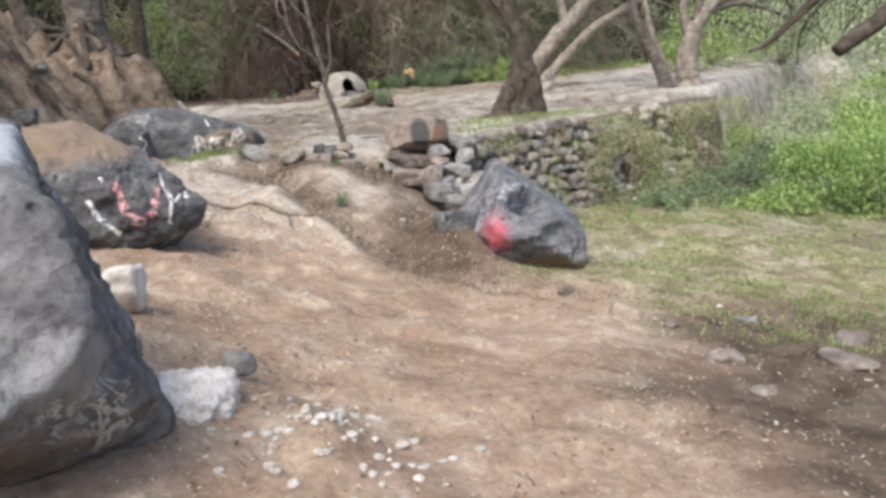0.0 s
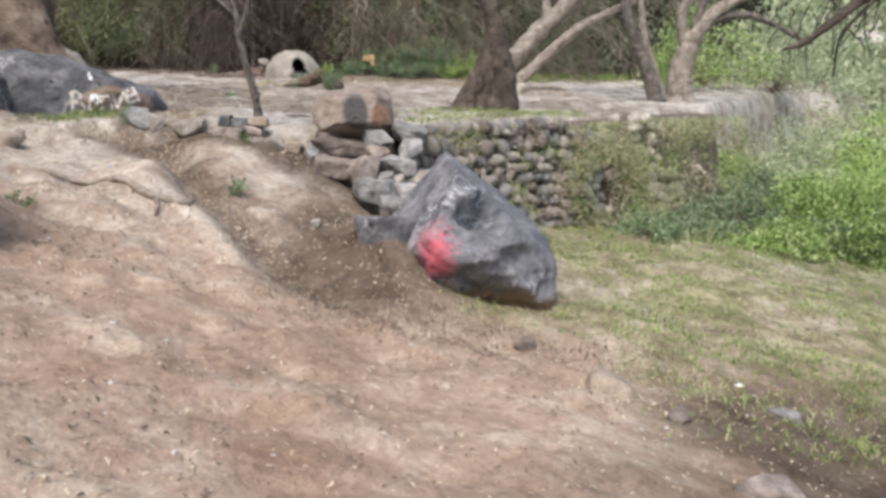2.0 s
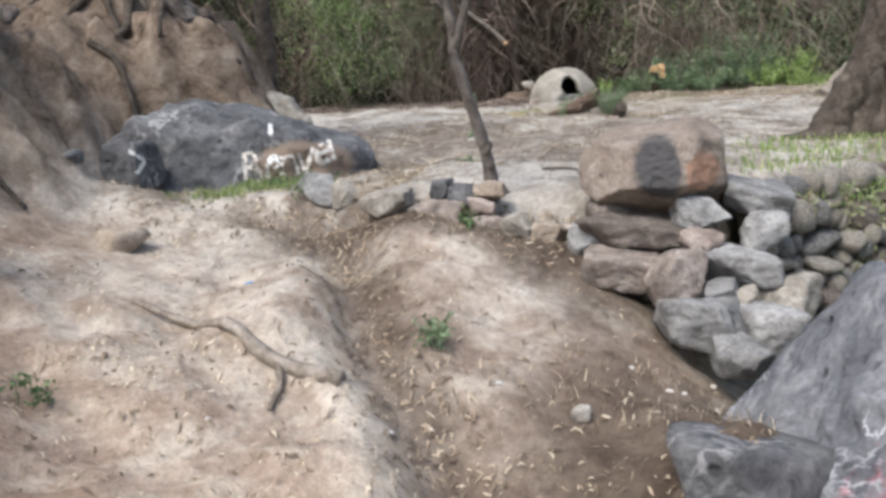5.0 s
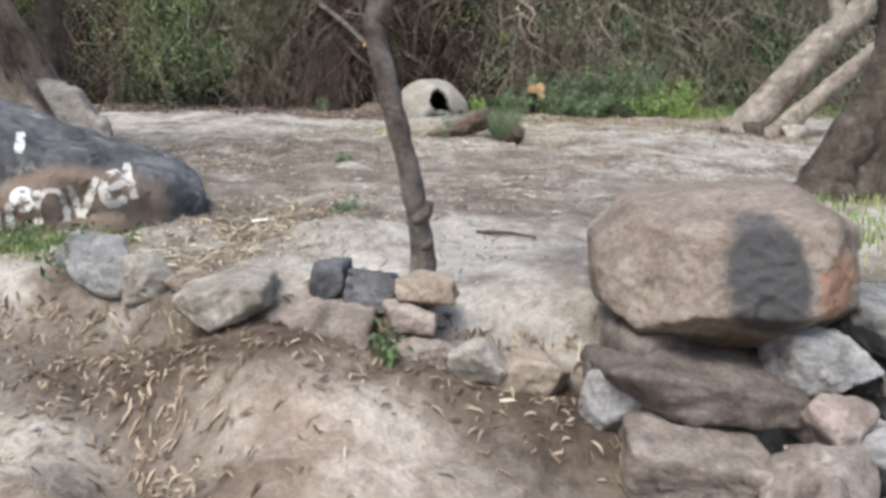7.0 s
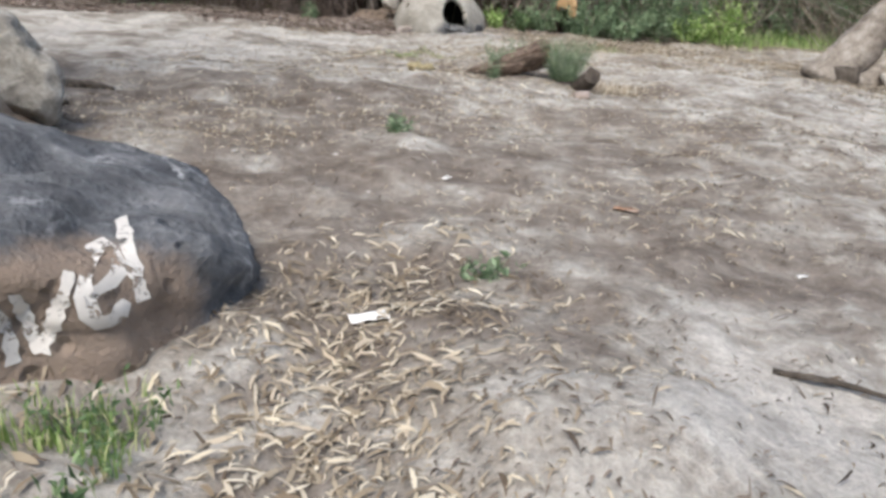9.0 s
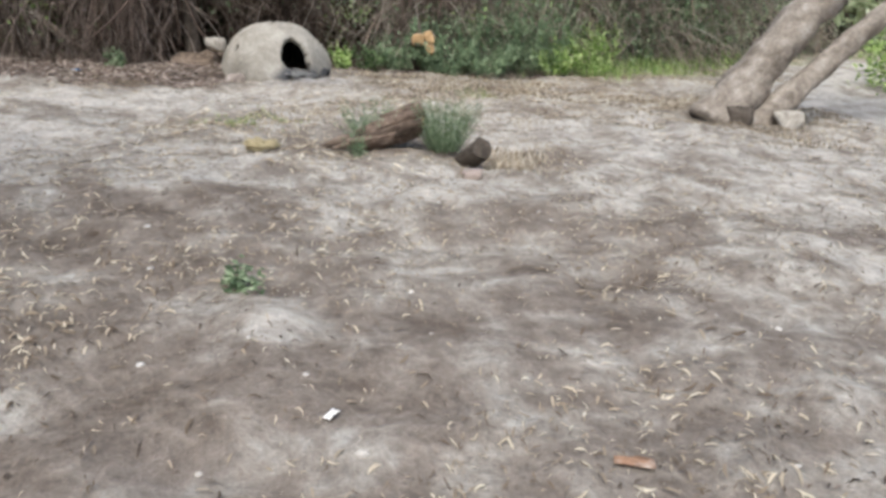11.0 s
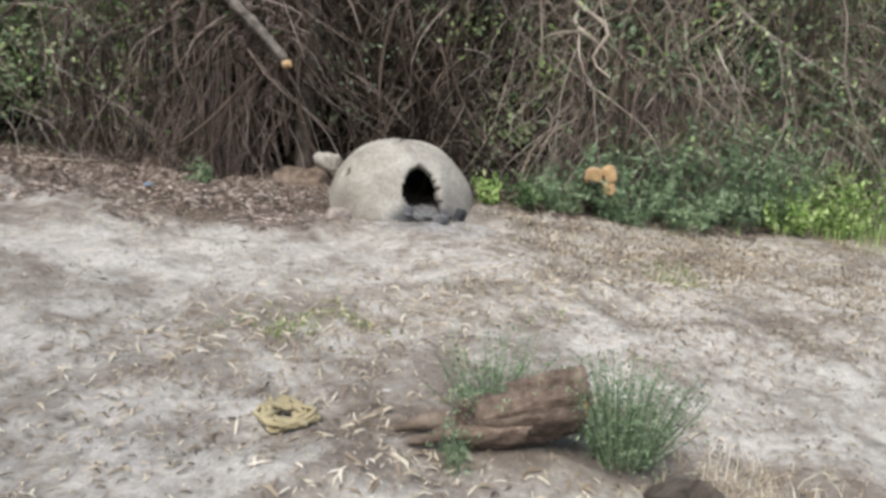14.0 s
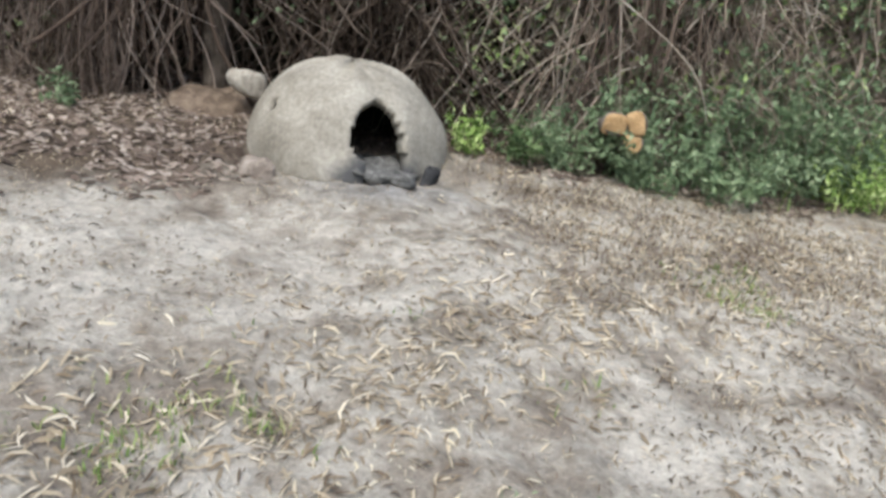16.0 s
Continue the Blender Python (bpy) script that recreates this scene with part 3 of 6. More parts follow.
def blades(name, roots, heights, width, material, parent=None, label="", seed=0, lean=0.35, kind="stuff"):
    """Upright tapering blades that bend over, one at each root."""
    rng = np.random.default_rng(seed)
    p = np.asarray(roots, float)
    n = len(p)
    h = np.asarray(heights, float)[:, None]
    ang = rng.uniform(0, 2 * math.pi, n)
    out = np.stack((np.cos(ang), np.sin(ang), np.zeros(n)), 1)
    sidev = np.stack((-np.sin(ang), np.cos(ang), np.zeros(n)), 1) * width * rng.uniform(0.6, 1.3, (n, 1))
    bend = rng.uniform(0.2, 1.0, (n, 1)) * lean * h
    up = np.array([[0, 0, 1.0]])
    mid = p + up * h * 0.55 + out * bend * 0.3
    tip = p + up * h * rng.uniform(0.8, 1.0, (n, 1)) + out * bend
    v = np.stack((p - sidev, p + sidev, mid + sidev * 0.8, mid - sidev * 0.8, tip), 1).reshape(-1, 3)
    i = np.arange(n) * 5
    faces = [q for k in i.tolist() for q in ((k, k + 1, k + 2, k + 3), (k + 3, k + 2, k + 4))]
    ob = mesh_ob(name, v.tolist(), faces, material, parent, label, False)
    ob["kind"] = kind
    return ob


def on_ground(xs, ys, lift=0.0):
    return np.stack((xs, ys, ground_height(xs, ys) + lift), 1)


def many_tubes(lines, radius, sides=3):
    """Thin stems joined in one mesh; lines: array (stems, points, 3)."""
    L = np.asarray(lines, float)
    n, m, _ = L.shape
    way = np.gradient(L, axis=1)
    way /= np.linalg.norm(way, axis=2)[..., None] + 1e-9
    ref = np.where(np.abs(way[..., :1]) < 0.8, [[[1.0, 0, 0]]], [[[0, 1.0, 0]]])
    s = np.cross(way, ref)
    s /= np.linalg.norm(s, axis=2)[..., None] + 1e-9
    u = np.cross(way, s)
    taper = np.linspace(1, 0.45, m)[None, :, None] * np.asarray(radius, float).reshape(-1, 1, 1)
    rings = [L + (s * math.cos(2 * math.pi * k / sides) + u * math.sin(2 * math.pi * k / sides)) * taper for k in range(sides)]
    v = np.stack(rings, 2).reshape(-1, 3)
    base = (np.arange(n)[:, None, None] * m + np.arange(m - 1)[None, :, None]) * sides
    k = np.arange(sides)[None, None, :]
    k2 = (k + 1) % sides
    f = np.stack((base + k, base + k2, base + k2 + sides, base + k + sides), -1).reshape(-1, 4)
    return v.tolist(), f.tolist()


def bvh_of(ob):
    from mathutils.bvhtree import BVHTree
    bm = bmesh.new()
    bm.from_mesh(ob.data)
    tree = BVHTree.FromBMesh(bm)
    bm.free()
    return tree


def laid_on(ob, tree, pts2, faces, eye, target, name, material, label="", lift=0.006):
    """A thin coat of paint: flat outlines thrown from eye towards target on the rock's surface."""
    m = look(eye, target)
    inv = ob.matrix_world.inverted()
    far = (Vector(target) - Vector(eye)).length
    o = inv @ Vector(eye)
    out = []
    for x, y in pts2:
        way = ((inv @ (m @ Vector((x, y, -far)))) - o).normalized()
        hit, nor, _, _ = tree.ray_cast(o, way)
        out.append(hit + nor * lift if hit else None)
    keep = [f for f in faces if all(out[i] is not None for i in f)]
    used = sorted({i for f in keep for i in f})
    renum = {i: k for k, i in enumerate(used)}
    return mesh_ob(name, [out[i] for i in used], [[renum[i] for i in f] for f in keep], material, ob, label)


def stroke2(points, width, n=14, seed=0):
    rng = random.Random(seed)
    line = through_points([(x, y, 0) for x, y in points], n)
    v, f = [], []
    for i, p in enumerate(line):
        d = (line[min(i + 1, n - 1)] - line[max(i - 1, 0)]).normalized()
        w = width * rng.uniform(0.6, 1.3)
        v += [(p.x - d.y * w, p.y + d.x * w), (p.x, p.y), (p.x + d.y * w, p.y - d.x * w)]
        if i:
            k = i * 3
            f += [(k - 3, k - 2, k + 1, k), (k - 2, k - 1, k + 2, k + 1)]
    return v, f


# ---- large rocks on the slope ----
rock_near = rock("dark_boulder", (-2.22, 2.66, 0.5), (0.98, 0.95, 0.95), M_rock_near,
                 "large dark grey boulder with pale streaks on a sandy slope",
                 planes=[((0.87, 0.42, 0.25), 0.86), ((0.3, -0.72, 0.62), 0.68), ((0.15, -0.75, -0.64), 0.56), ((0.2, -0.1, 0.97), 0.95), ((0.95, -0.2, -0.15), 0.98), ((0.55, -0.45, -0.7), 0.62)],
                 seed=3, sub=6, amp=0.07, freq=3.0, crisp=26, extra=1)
rock_painted = rock("painted_boulder", (-3.12, 6.87, 0.47), (0.87, 0.58, 0.8), M_rock_paint,
                    "dark pitted boulder with pink and white paint, earth on its top",
                    planes=[((0.55, -0.1, 0.83), 0.46), ((0.3, -0.93, 0.22), 0.78), ((0.1, -0.6, -0.8), 0.72), ((0.6, 0.0, -0.78), 0.72), ((0.1, -0.6, 0.79), 0.72), ((0.93, -0.3, 0.2), 0.86), ((0.75, -0.6, -0.3), 0.9), ((0.72, 0.69, 0.1), 0.8)],
                    seed=5, sub=6, amp=0.08, freq=3.2, crisp=16, extra=1,
                    dents=(((0.1, -0.5, 0.05), (0.1, 0.3, 0.09), 0.08), ((0.55, -0.3, 0.12), (0.07, 0.3, 0.06), 0.06), ((0.45, -0.35, -0.1), (0.06, 0.3, 0.05), 0.05)))
tree_p = bvh_of(rock_painted)
eye_p, tgt_p = (0.0, 0.0, 1.5), (-2.84, 6.7, 0.48)
for k, (pts, w, mat_) in enumerate([
        ([(-0.16, 0.24), (-0.13, 0.08), (-0.12, -0.04), (-0.03, -0.14), (0.02, -0.12)], 0.035, M_pink_paint),
        ([(0.2, 0.16), (0.15, 0.06), (0.1, -0.08), (-0.02, -0.14)], 0.035, M_pink_paint),
        ([(-0.4, 0.12), (-0.36, -0.02), (-0.3, -0.1), (-0.2, -0.22)], 0.022, M_white_paint),
        ([(-0.26, 0.3), (-0.27, 0.24)], 0.018, M_white_paint),
        ([(0.22, 0.25), (0.23, 0.12), (0.27, 0.02), (0.25, -0.1), (0.22, -0.2)], 0.018, M_white_paint),
        ([(0.4, 0.06), (0.41, -0.03)], 0.02, M_white_paint),
        ([(0.3, -0.02), (0.36, 0.04)], 0.014, M_white_paint)]):
    v2, f2 = stroke2(pts, w, 16, k)
    laid_on(rock_painted, tree_p, v2, f2, eye_p, tgt_p, "paint_stroke", mat_, "pink spray paint" if mat_ is M_pink_paint else "white paint drip")
rock("dark_boulder", (-4.2, 8.7, 0.78), (0.4, 0.4, 0.38), M_rock_dark, "dark rounded boulder half sunk in the bank", seed=8, sub=4, amp=0.06)
side_rock = rock("dark_boulder", (-4.55, 11.2, 0.66), (0.24, 0.2, 0.2), M_rock_dark, "small dark rock beside the lettered one", seed=10, sub=4, amp=0.08, extra=9)
v2, f2 = stroke2([(-0.06, 0.1), (0.0, 0.04), (0.05, 0.0), (0.0, -0.06), (-0.03, -0.09)], 0.018, 10, 9)
laid_on(side_rock, bvh_of(side_rock), v2, f2, (-1.4, 8.6, 1.1), (-4.5, 11.1, 0.7), "paint_stroke", M_white_paint, "white paint mark")
rock("pale_rock", (-5.2, 14.45, 0.86), (0.55, 0.35, 0.34), M_stone_pale, "whitish rough rock at the foot of the bank", seed=12, sub=5, amp=0.14, extra=9)

lettered = rock("lettered_rock", (-4.2, 12.13, 0.56), (1.3, 0.6, 0.6), M_rock_letters,
                "long dark rock with hand-painted cream letters, grass at its foot",
                planes=[((0.0, -0.953, 0.301), 0.95), ((0.5, -0.12, 0.86), 0.66), ((-0.25, -0.25, 0.93), 0.88), ((0.9, -0.4, 0.1), 0.92), ((0.05, -0.62, 0.78), 0.84), ((-0.75, -0.65, 0.1), 0.9)],
                rot=(0, 6, 27), seed=14, sub=5, amp=0.085, freq=3.0, crisp=14, extra=2)
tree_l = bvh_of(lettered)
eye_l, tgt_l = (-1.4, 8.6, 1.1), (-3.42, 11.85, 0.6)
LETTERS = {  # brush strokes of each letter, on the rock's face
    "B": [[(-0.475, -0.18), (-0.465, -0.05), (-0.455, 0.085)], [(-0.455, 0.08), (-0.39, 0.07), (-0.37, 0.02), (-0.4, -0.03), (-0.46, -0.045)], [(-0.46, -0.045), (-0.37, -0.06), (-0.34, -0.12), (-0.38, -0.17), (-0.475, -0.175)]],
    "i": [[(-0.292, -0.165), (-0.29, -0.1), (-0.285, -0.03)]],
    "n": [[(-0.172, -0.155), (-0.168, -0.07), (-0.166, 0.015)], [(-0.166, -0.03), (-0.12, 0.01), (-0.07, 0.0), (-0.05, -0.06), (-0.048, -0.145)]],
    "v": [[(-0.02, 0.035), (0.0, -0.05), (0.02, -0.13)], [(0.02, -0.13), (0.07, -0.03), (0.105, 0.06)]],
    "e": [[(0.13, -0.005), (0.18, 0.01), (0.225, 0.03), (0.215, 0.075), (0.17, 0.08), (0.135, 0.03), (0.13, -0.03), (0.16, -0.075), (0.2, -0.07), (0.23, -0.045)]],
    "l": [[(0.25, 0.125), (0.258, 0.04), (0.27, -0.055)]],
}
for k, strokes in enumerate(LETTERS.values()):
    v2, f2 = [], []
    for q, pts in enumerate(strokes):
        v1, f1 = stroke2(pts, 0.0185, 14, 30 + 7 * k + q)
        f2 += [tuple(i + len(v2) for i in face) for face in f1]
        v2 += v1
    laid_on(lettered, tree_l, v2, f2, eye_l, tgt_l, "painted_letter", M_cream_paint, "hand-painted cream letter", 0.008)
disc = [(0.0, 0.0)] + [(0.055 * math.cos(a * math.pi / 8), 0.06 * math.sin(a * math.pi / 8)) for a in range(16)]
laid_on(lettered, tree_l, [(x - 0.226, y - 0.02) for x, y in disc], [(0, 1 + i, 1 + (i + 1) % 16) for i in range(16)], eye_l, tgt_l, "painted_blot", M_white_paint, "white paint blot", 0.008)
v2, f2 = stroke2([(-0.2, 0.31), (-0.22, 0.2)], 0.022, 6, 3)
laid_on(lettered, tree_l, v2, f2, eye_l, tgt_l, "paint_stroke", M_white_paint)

red_rock = rock("red_painted_rock", (0.55, 8.85, -0.55), (0.85, 0.75, 0.76), M_rock_red,
                "pointed grey rock with a hollow and red paint, in grass",
                planes=[((-0.8, -0.15, 0.58), 0.47), ((0.68, -0.05, 0.733), 0.6), ((0.06, -0.75, 0.66), 0.69), ((-0.15, -0.95, -0.25), 0.9), ((0.7, -0.7, 0.1), 0.9), ((-0.8, -0.6, -0.1), 0.66), ((-0.1, -0.78, -0.62), 0.72)],
                seed=17, sub=6, amp=0.05, freq=3.4, crisp=44, extra=0,
                dents=(((0.22, -0.36, 0.32), (0.25, 0.5, 0.15), 0.42), ((0.45, -0.6, -0.05), (0.3, 0.3, 0.12), 0.06), ((0.1, -0.75, -0.5), (0.3, 0.4, 0.2), 0.12)))
rock("low_rock", (-0.06, 8.8, -0.56), (0.3, 0.38, 0.3), M_rock_dark, "dark low rock buried in the earth mound", seed=18, sub=4, amp=0.06, extra=12)

rb = random.Random(77)
for k in range(16):
    y = rb.uniform(7.6, 13.0)
    x = float(bank_foot(y)) - rb.uniform(-0.5, 1.3)
    s = rb.uniform(0.07, 0.2)
    rock("bank_stone", (x, y, gz(x, y) + s * 0.1), (s, s * 0.8, s * 0.6), rb.choice((M_stone_brown, M_rock_dark, M_stone_tan)), "earthy stone sticking out of the eroded bank", seed=780 + k, sub=3, amp=0.1, crisp=18, extra=9, group="stones in the bank")
for k in range(7):
    y = rb.uniform(9.5, 13.4)
    x = float(bank_foot(y)) - rb.uniform(0.5, 1.2)
    e = thing("bare_root", pose(x, y, gz(x, y)), "dark root bared by the eroded bank", "root", "bared roots")
    line = [(dx, 0.08 * math.sin(dx * 6 + k) - 0.1 * dx, gz(x + dx, y + 0.08 * math.sin(dx * 6 + k) - 0.1 * dx) - gz(x, y) + 0.015) for dx in (-0.5, -0.25, 0.0, 0.25, 0.5)]
    limb("stem", line, 0.045, 0.015, M_bark_dark, e, 7, 0.25, 790 + k)

# ---- whitewashed stones and pebbles by the first boulder ----
rock("white_stone", (-1.4, 3.42, -0.06), (0.2, 0.17, 0.18), M_stone_white, "rough blocky stone with whitewash on sandy ground", planes=[((0.1, -0.85, 0.5), 0.75), ((0.1, -0.2, 0.97), 0.8), ((0.5, -0.6, -0.6), 0.8)], seed=20, sub=5, amp=0.16, freq=3.4, crisp=16, extra=4, dents=(((0.02, -0.02, 0.14), (0.1, 0.1, 0.08), 0.06),))
rock("white_stone", (-2.2, 4.65, 0.28), (0.15, 0.14, 0.15), M_stone_white, "small rough stone with whitewash behind the boulder", seed=21, sub=4, amp=0.12, freq=3.0, crisp=20, extra=6)
rock("grey_stone", (-1.28, 3.86, 0.0), (0.09, 0.07, 0.06), M_stone_grey, "small grey stone beside a whitewashed one", seed=23, sub=3, amp=0.1)
for k, (x, y, s, h, mt) in enumerate([(1.88, 5.55, 0.15, 0.08, M_stone_brown), (1.98, 4.95, 0.11, 0.05, M_stone_brown), (1.38, 6.75, 0.22, 0.11, M_stone_tan), (2.5, 6.6, 0.1, 0.05, M_stone_grey),
                                      (2.9, 5.6, 0.2, 0.07, M_stone_brown), (3.3, 6.4, 0.22, 0.05, M_stone_brown), (1.75, 6.35, 0.1, 0.05, M_stone_brown), (0.95, 7.35, 0.1, 0.07, M_stone_brown)]):
    rock("ground_stone", (x, y, gz(x, y) + h * 0.05), (s, s * 0.7, h), mt, "flat stone half buried in the slope", seed=30 + k, sub=4, amp=0.08, crisp=22, extra=9, rot=(0, 0, 40 * k), group="stones in the slope")

# ---- the stack of stones at the wall's end ----
rock("balanced_boulder", (-0.5, 11.0, 0.39), (0.44, 0.4, 0.285), M_boulder, "big tan boulder with dark stripe and orange patch on stacked stones",
     planes=[((-0.72, -0.66, 0.2), 0.84), ((0.12, -0.97, 0.2), 0.84), ((0.8, -0.58, 0.0), 0.9), ((-0.1, -0.66, -0.74), 0.74), ((0.45, -0.55, -0.7), 0.86), ((0.0, -0.3, 0.95), 0.9), ((-0.8, -0.1, -0.6), 0.92), ((-0.78, 0, 0.62), 1.1), ((0.75, -0.1, 0.66), 1.08)],
     rot=(0, -4, 0), seed=41, sub=6, amp=0.04, freq=3.0, crisp=50, extra=0)
STACK = [  # place, half sizes, turn, material, seed, label
    ((-0.64, 10.85, 0.06), (0.33, 0.24, 0.11), (8, 12, 4), M_stone_brown, 42, "long flat brown stone under the big boulder"),
    ((-0.64, 10.68, -0.12), (0.25, 0.25, 0.1), (6, 9, 0), M_stone_brown, 43, "long flat brown stone with a broken face"),
    ((-0.93, 10.75, 0.02), (0.1, 0.11, 0.1), (0, 0, 20), M_stone_grey, 44, "round grey stone beside the slabs"),
    ((-0.23, 10.66, -0.02), (0.135, 0.13, 0.105), (0, 15, 0), M_stone_pink, 45, "smooth reddish round stone in the stack"),
    ((-0.2, 10.82, 0.14), (0.16, 0.14, 0.1), (0, 5, 15), M_stone_grey, 46, "grey angular stone in the stack"),
    ((-0.37, 10.38, -0.17), (0.19, 0.17, 0.165), (0, 0, 0), M_stone_brown, 47, "dark rounded stone at the stack's foot"),
    ((-0.22, 10.18, -0.32), (0.24, 0.16, 0.13), (0, 14, 0), M_stone_grey, 48, "pale grey slab leaning on the stack"),
    ((0.0, 10.6, -0.13), (0.2, 0.16, 0.11), (0, -6, 0), M_stone_grey, 49, "smooth bluish grey stone"),
    ((-0.11, 10.4, -0.24), (0.09, 0.1, 0.07), (0, 0, 0), M_stone_grey, 50, "small grey stone wedged in the stack"),
    ((0.03, 10.4, -0.26), (0.07, 0.08, 0.07), (0, 0, 0), M_stone_pale, 51, "small pale stone wedged in the stack"),
    ((-0.34, 10.52, -0.1), (0.055, 0.06, 0.05), (0, 0, 0), M_stone_tan, 52, "small yellowish stone wedged in the stack"),
    ((0.12, 11.1, 0.17), (0.2, 0.25, 0.1), (0, 14, 0), M_stone_grey, 53, "flat grey stone on the wall's end"),
    ((0.1, 10.85, 0.02), (0.13, 0.13, 0.11), (0, 0, 30), M_stone_grey, 54, "grey angular stone at the wall's end"),
    ((0.12, 10.25, -0.42), (0.16, 0.16, 0.14), (0, 0, 10), M_stone_grey, 55, "grey stone at the wall's foot"),
    ((0.22, 10.5, -0.3), (0.15, 0.14, 0.13), (0, 0, 60), M_stone_pale, 56, "pale rounded stone at the wall's foot"),
    ((-0.02, 9.95, -0.45), (0.13, 0.12, 0.1), (0, 0, 10), M_stone_grey, 57, "grey stone at the wall's foot"),
    ((-0.78, 10.98, 0.0), (0.2, 0.2, 0.22), (0, 0, 0), M_stone_brown, 58, "brown stone packed behind the slabs"),
    ((-0.35, 11.05, 0.0), (0.3, 0.2, 0.2), (0, 0, 0), M_stone_brown, 59, "brown stone packed under the boulder"),
]
for at, size, rot, mt, seed, label in STACK:
    rock("stacked_stone", at, size, mt, label, rot=rot, seed=seed, sub=5, amp=0.08, freq=2.6, crisp=24 if seed in (42, 43, 46, 48, 53, 54) else 16, extra=3 if seed in (42, 43, 48, 53) else 14 if seed in (44, 45, 47) else 7, group="stones stacked at the wall's end", category="stone")

# ---- loose stones along the terrace edge ----
ROW = [
    ((-2.36, 10.98, 0.33), (0.19, 0.14, 0.115), (0, 8, 8), M_stone_pale, 61, "long pale angular stone along the terrace edge"),
    ((-2.7, 11.15, 0.39), (0.09, 0.09, 0.09), (0, 0, 0), M_stone_pale, 62, "pale rounded stone in the row"),
    ((-2.57, 11.2, 0.36), (0.09, 0.08, 0.055), (0, 0, 20), M_stone_tan, 63, "small tan stone in the row"),
    ((-2.92, 11.2, 0.44), (0.14, 0.12, 0.1), (0, 10, 0), M_stone_grey, 64, "grey flat stone by the lettered rock"),
    ((-1.97, 11.12, 0.37), (0.09, 0.09, 0.085), (0, 0, 0), M_rock_dark, 65, "dark angular stone on a flat one"),
    ((-1.76, 11.07, 0.34), (0.11, 0.1, 0.085), (0, 6, 0), M_rock_dark, 66, "dark angular stone by the thin tree"),
    ((-1.55, 11.0, 0.38), (0.105, 0.09, 0.07), (10, 0, 0), M_stone_tan, 67, "tan triangular stone at the thin tree's foot"),
    ((-1.61, 10.92, 0.29), (0.095, 0.08, 0.055), (0, 0, 0), M_stone_pink, 68, "pinkish rounded stone under the tan one"),
    ((-1.96, 10.98, 0.23), (0.2, 0.14, 0.1), (0, 6, 0), M_stone_brown, 69, "flat brown stone sunk in the edge"),
    ((-1.35, 10.86, 0.13), (0.11, 0.1, 0.11), (0, 0, 10), M_stone_pale, 70, "pale blocky stone in the step"),
    ((-1.13, 10.9, 0.1), (0.12, 0.1, 0.08), (0, 20, 0), M_stone_tan, 71, "flat tan stone in the step"),
    ((-1.58, 10.9, 0.17), (0.16, 0.1, 0.06), (0, 0, 0), M_stone_brown, 72, "flat brown stone sunk in the step"),
]
for at, size, rot, mt, seed, label in ROW:
    at = (at[0], at[1] + 0.02, at[2] - 0.055)
    rock("edge_stone", at, size, mt, label, rot=rot, seed=seed, sub=5, amp=0.085, freq=2.6, crisp=26, extra=8, group="loose stones along the terrace edge", category="stone")
rock("white_stone", (-0.74, 9.26, gz(-0.74, 9.26) + 0.02), (0.05, 0.035, 0.035), M_stone_pale, "small pale stone on the earth mound", seed=74, sub=3, amp=0.08)
for k, (px, py, sx, sy, sz, turn) in enumerate([(-0.84, 11.68, 0.07, 0.06, 0.1, 20), (-0.7, 11.6, 0.1, 0.07, 0.055, -15), (-0.56, 11.85, 0.09, 0.08, 0.09, 40), (-0.66, 11.8, 0.06, 0.05, 0.05, 70)]):
    rock("charred_stone", (px, py, gz(px, py) + sz * 0.6), (sx, sy, sz), M_char, "blackened broken stone of a small fireplace", rot=(0, 8 * k - 12, turn), seed=751 + k, sub=4, amp=0.08, crisp=36, extra=5, group="stones of the fireplace")


# ---- trees ----
def thin_tree():
    t = thing("thin_dead_tree", pose(-1.59, 11.17, gz(-1.59, 11.17) - 0.05), "thin bare grey trunk with a fork and cut stubs", "tree")
    limb("trunk", [(0, 0, 0), (0.01, -0.06, 0.28), (-0.04, -0.19, 0.7), (-0.09, -0.28, 1.0), (-0.075, -0.33, 1.2), (-0.115, -0.44, 1.6), (-0.15, -0.54, 2.1), (-0.12, -0.62, 2.8), (-0.22, -0.68, 3.6)], 0.04, 0.024, M_bark_worn, t, 12, 0.25, 1, 0.5, 0.22)
    limb("branch", [(-0.08, -0.29, 1.05), (-0.02, -0.33, 1.18), (0.05, -0.37, 1.36), (0.08, -0.41, 1.8)], 0.034, 0.018, M_bark_grey, t, 8, 0.15, 2)
    limb("branch", [(-0.075, -0.345, 1.25), (-0.2, -0.42, 1.42), (-0.37, -0.5, 1.62), (-0.45, -0.55, 1.9)], 0.018, 0.01, M_bark_grey, t, 8, 0.15, 3)
    limb("stub", [(0.0, -0.1, 0.36), (0.045, -0.13, 0.39), (0.055, -0.14, 0.43)], 0.026, 0.014, M_bark_grey, t, 8, 0.2, 4)
    limb("stub", [(0.0, -0.07, 0.24), (0.04, -0.1, 0.26), (0.055, -0.11, 0.28)], 0.02, 0.01, M_bark_grey, t, 8, 0.2, 5)
    pts = [(-0.25 + random.gauss(0, 0.9), -0.8 + random.gauss(0, 0.9), 4.2 + random.gauss(0, 0.5)) for _ in range(700)]
    leaves("crown", pts, 0.05, M_leaf_dark, t, "sparse small leaves", 5)


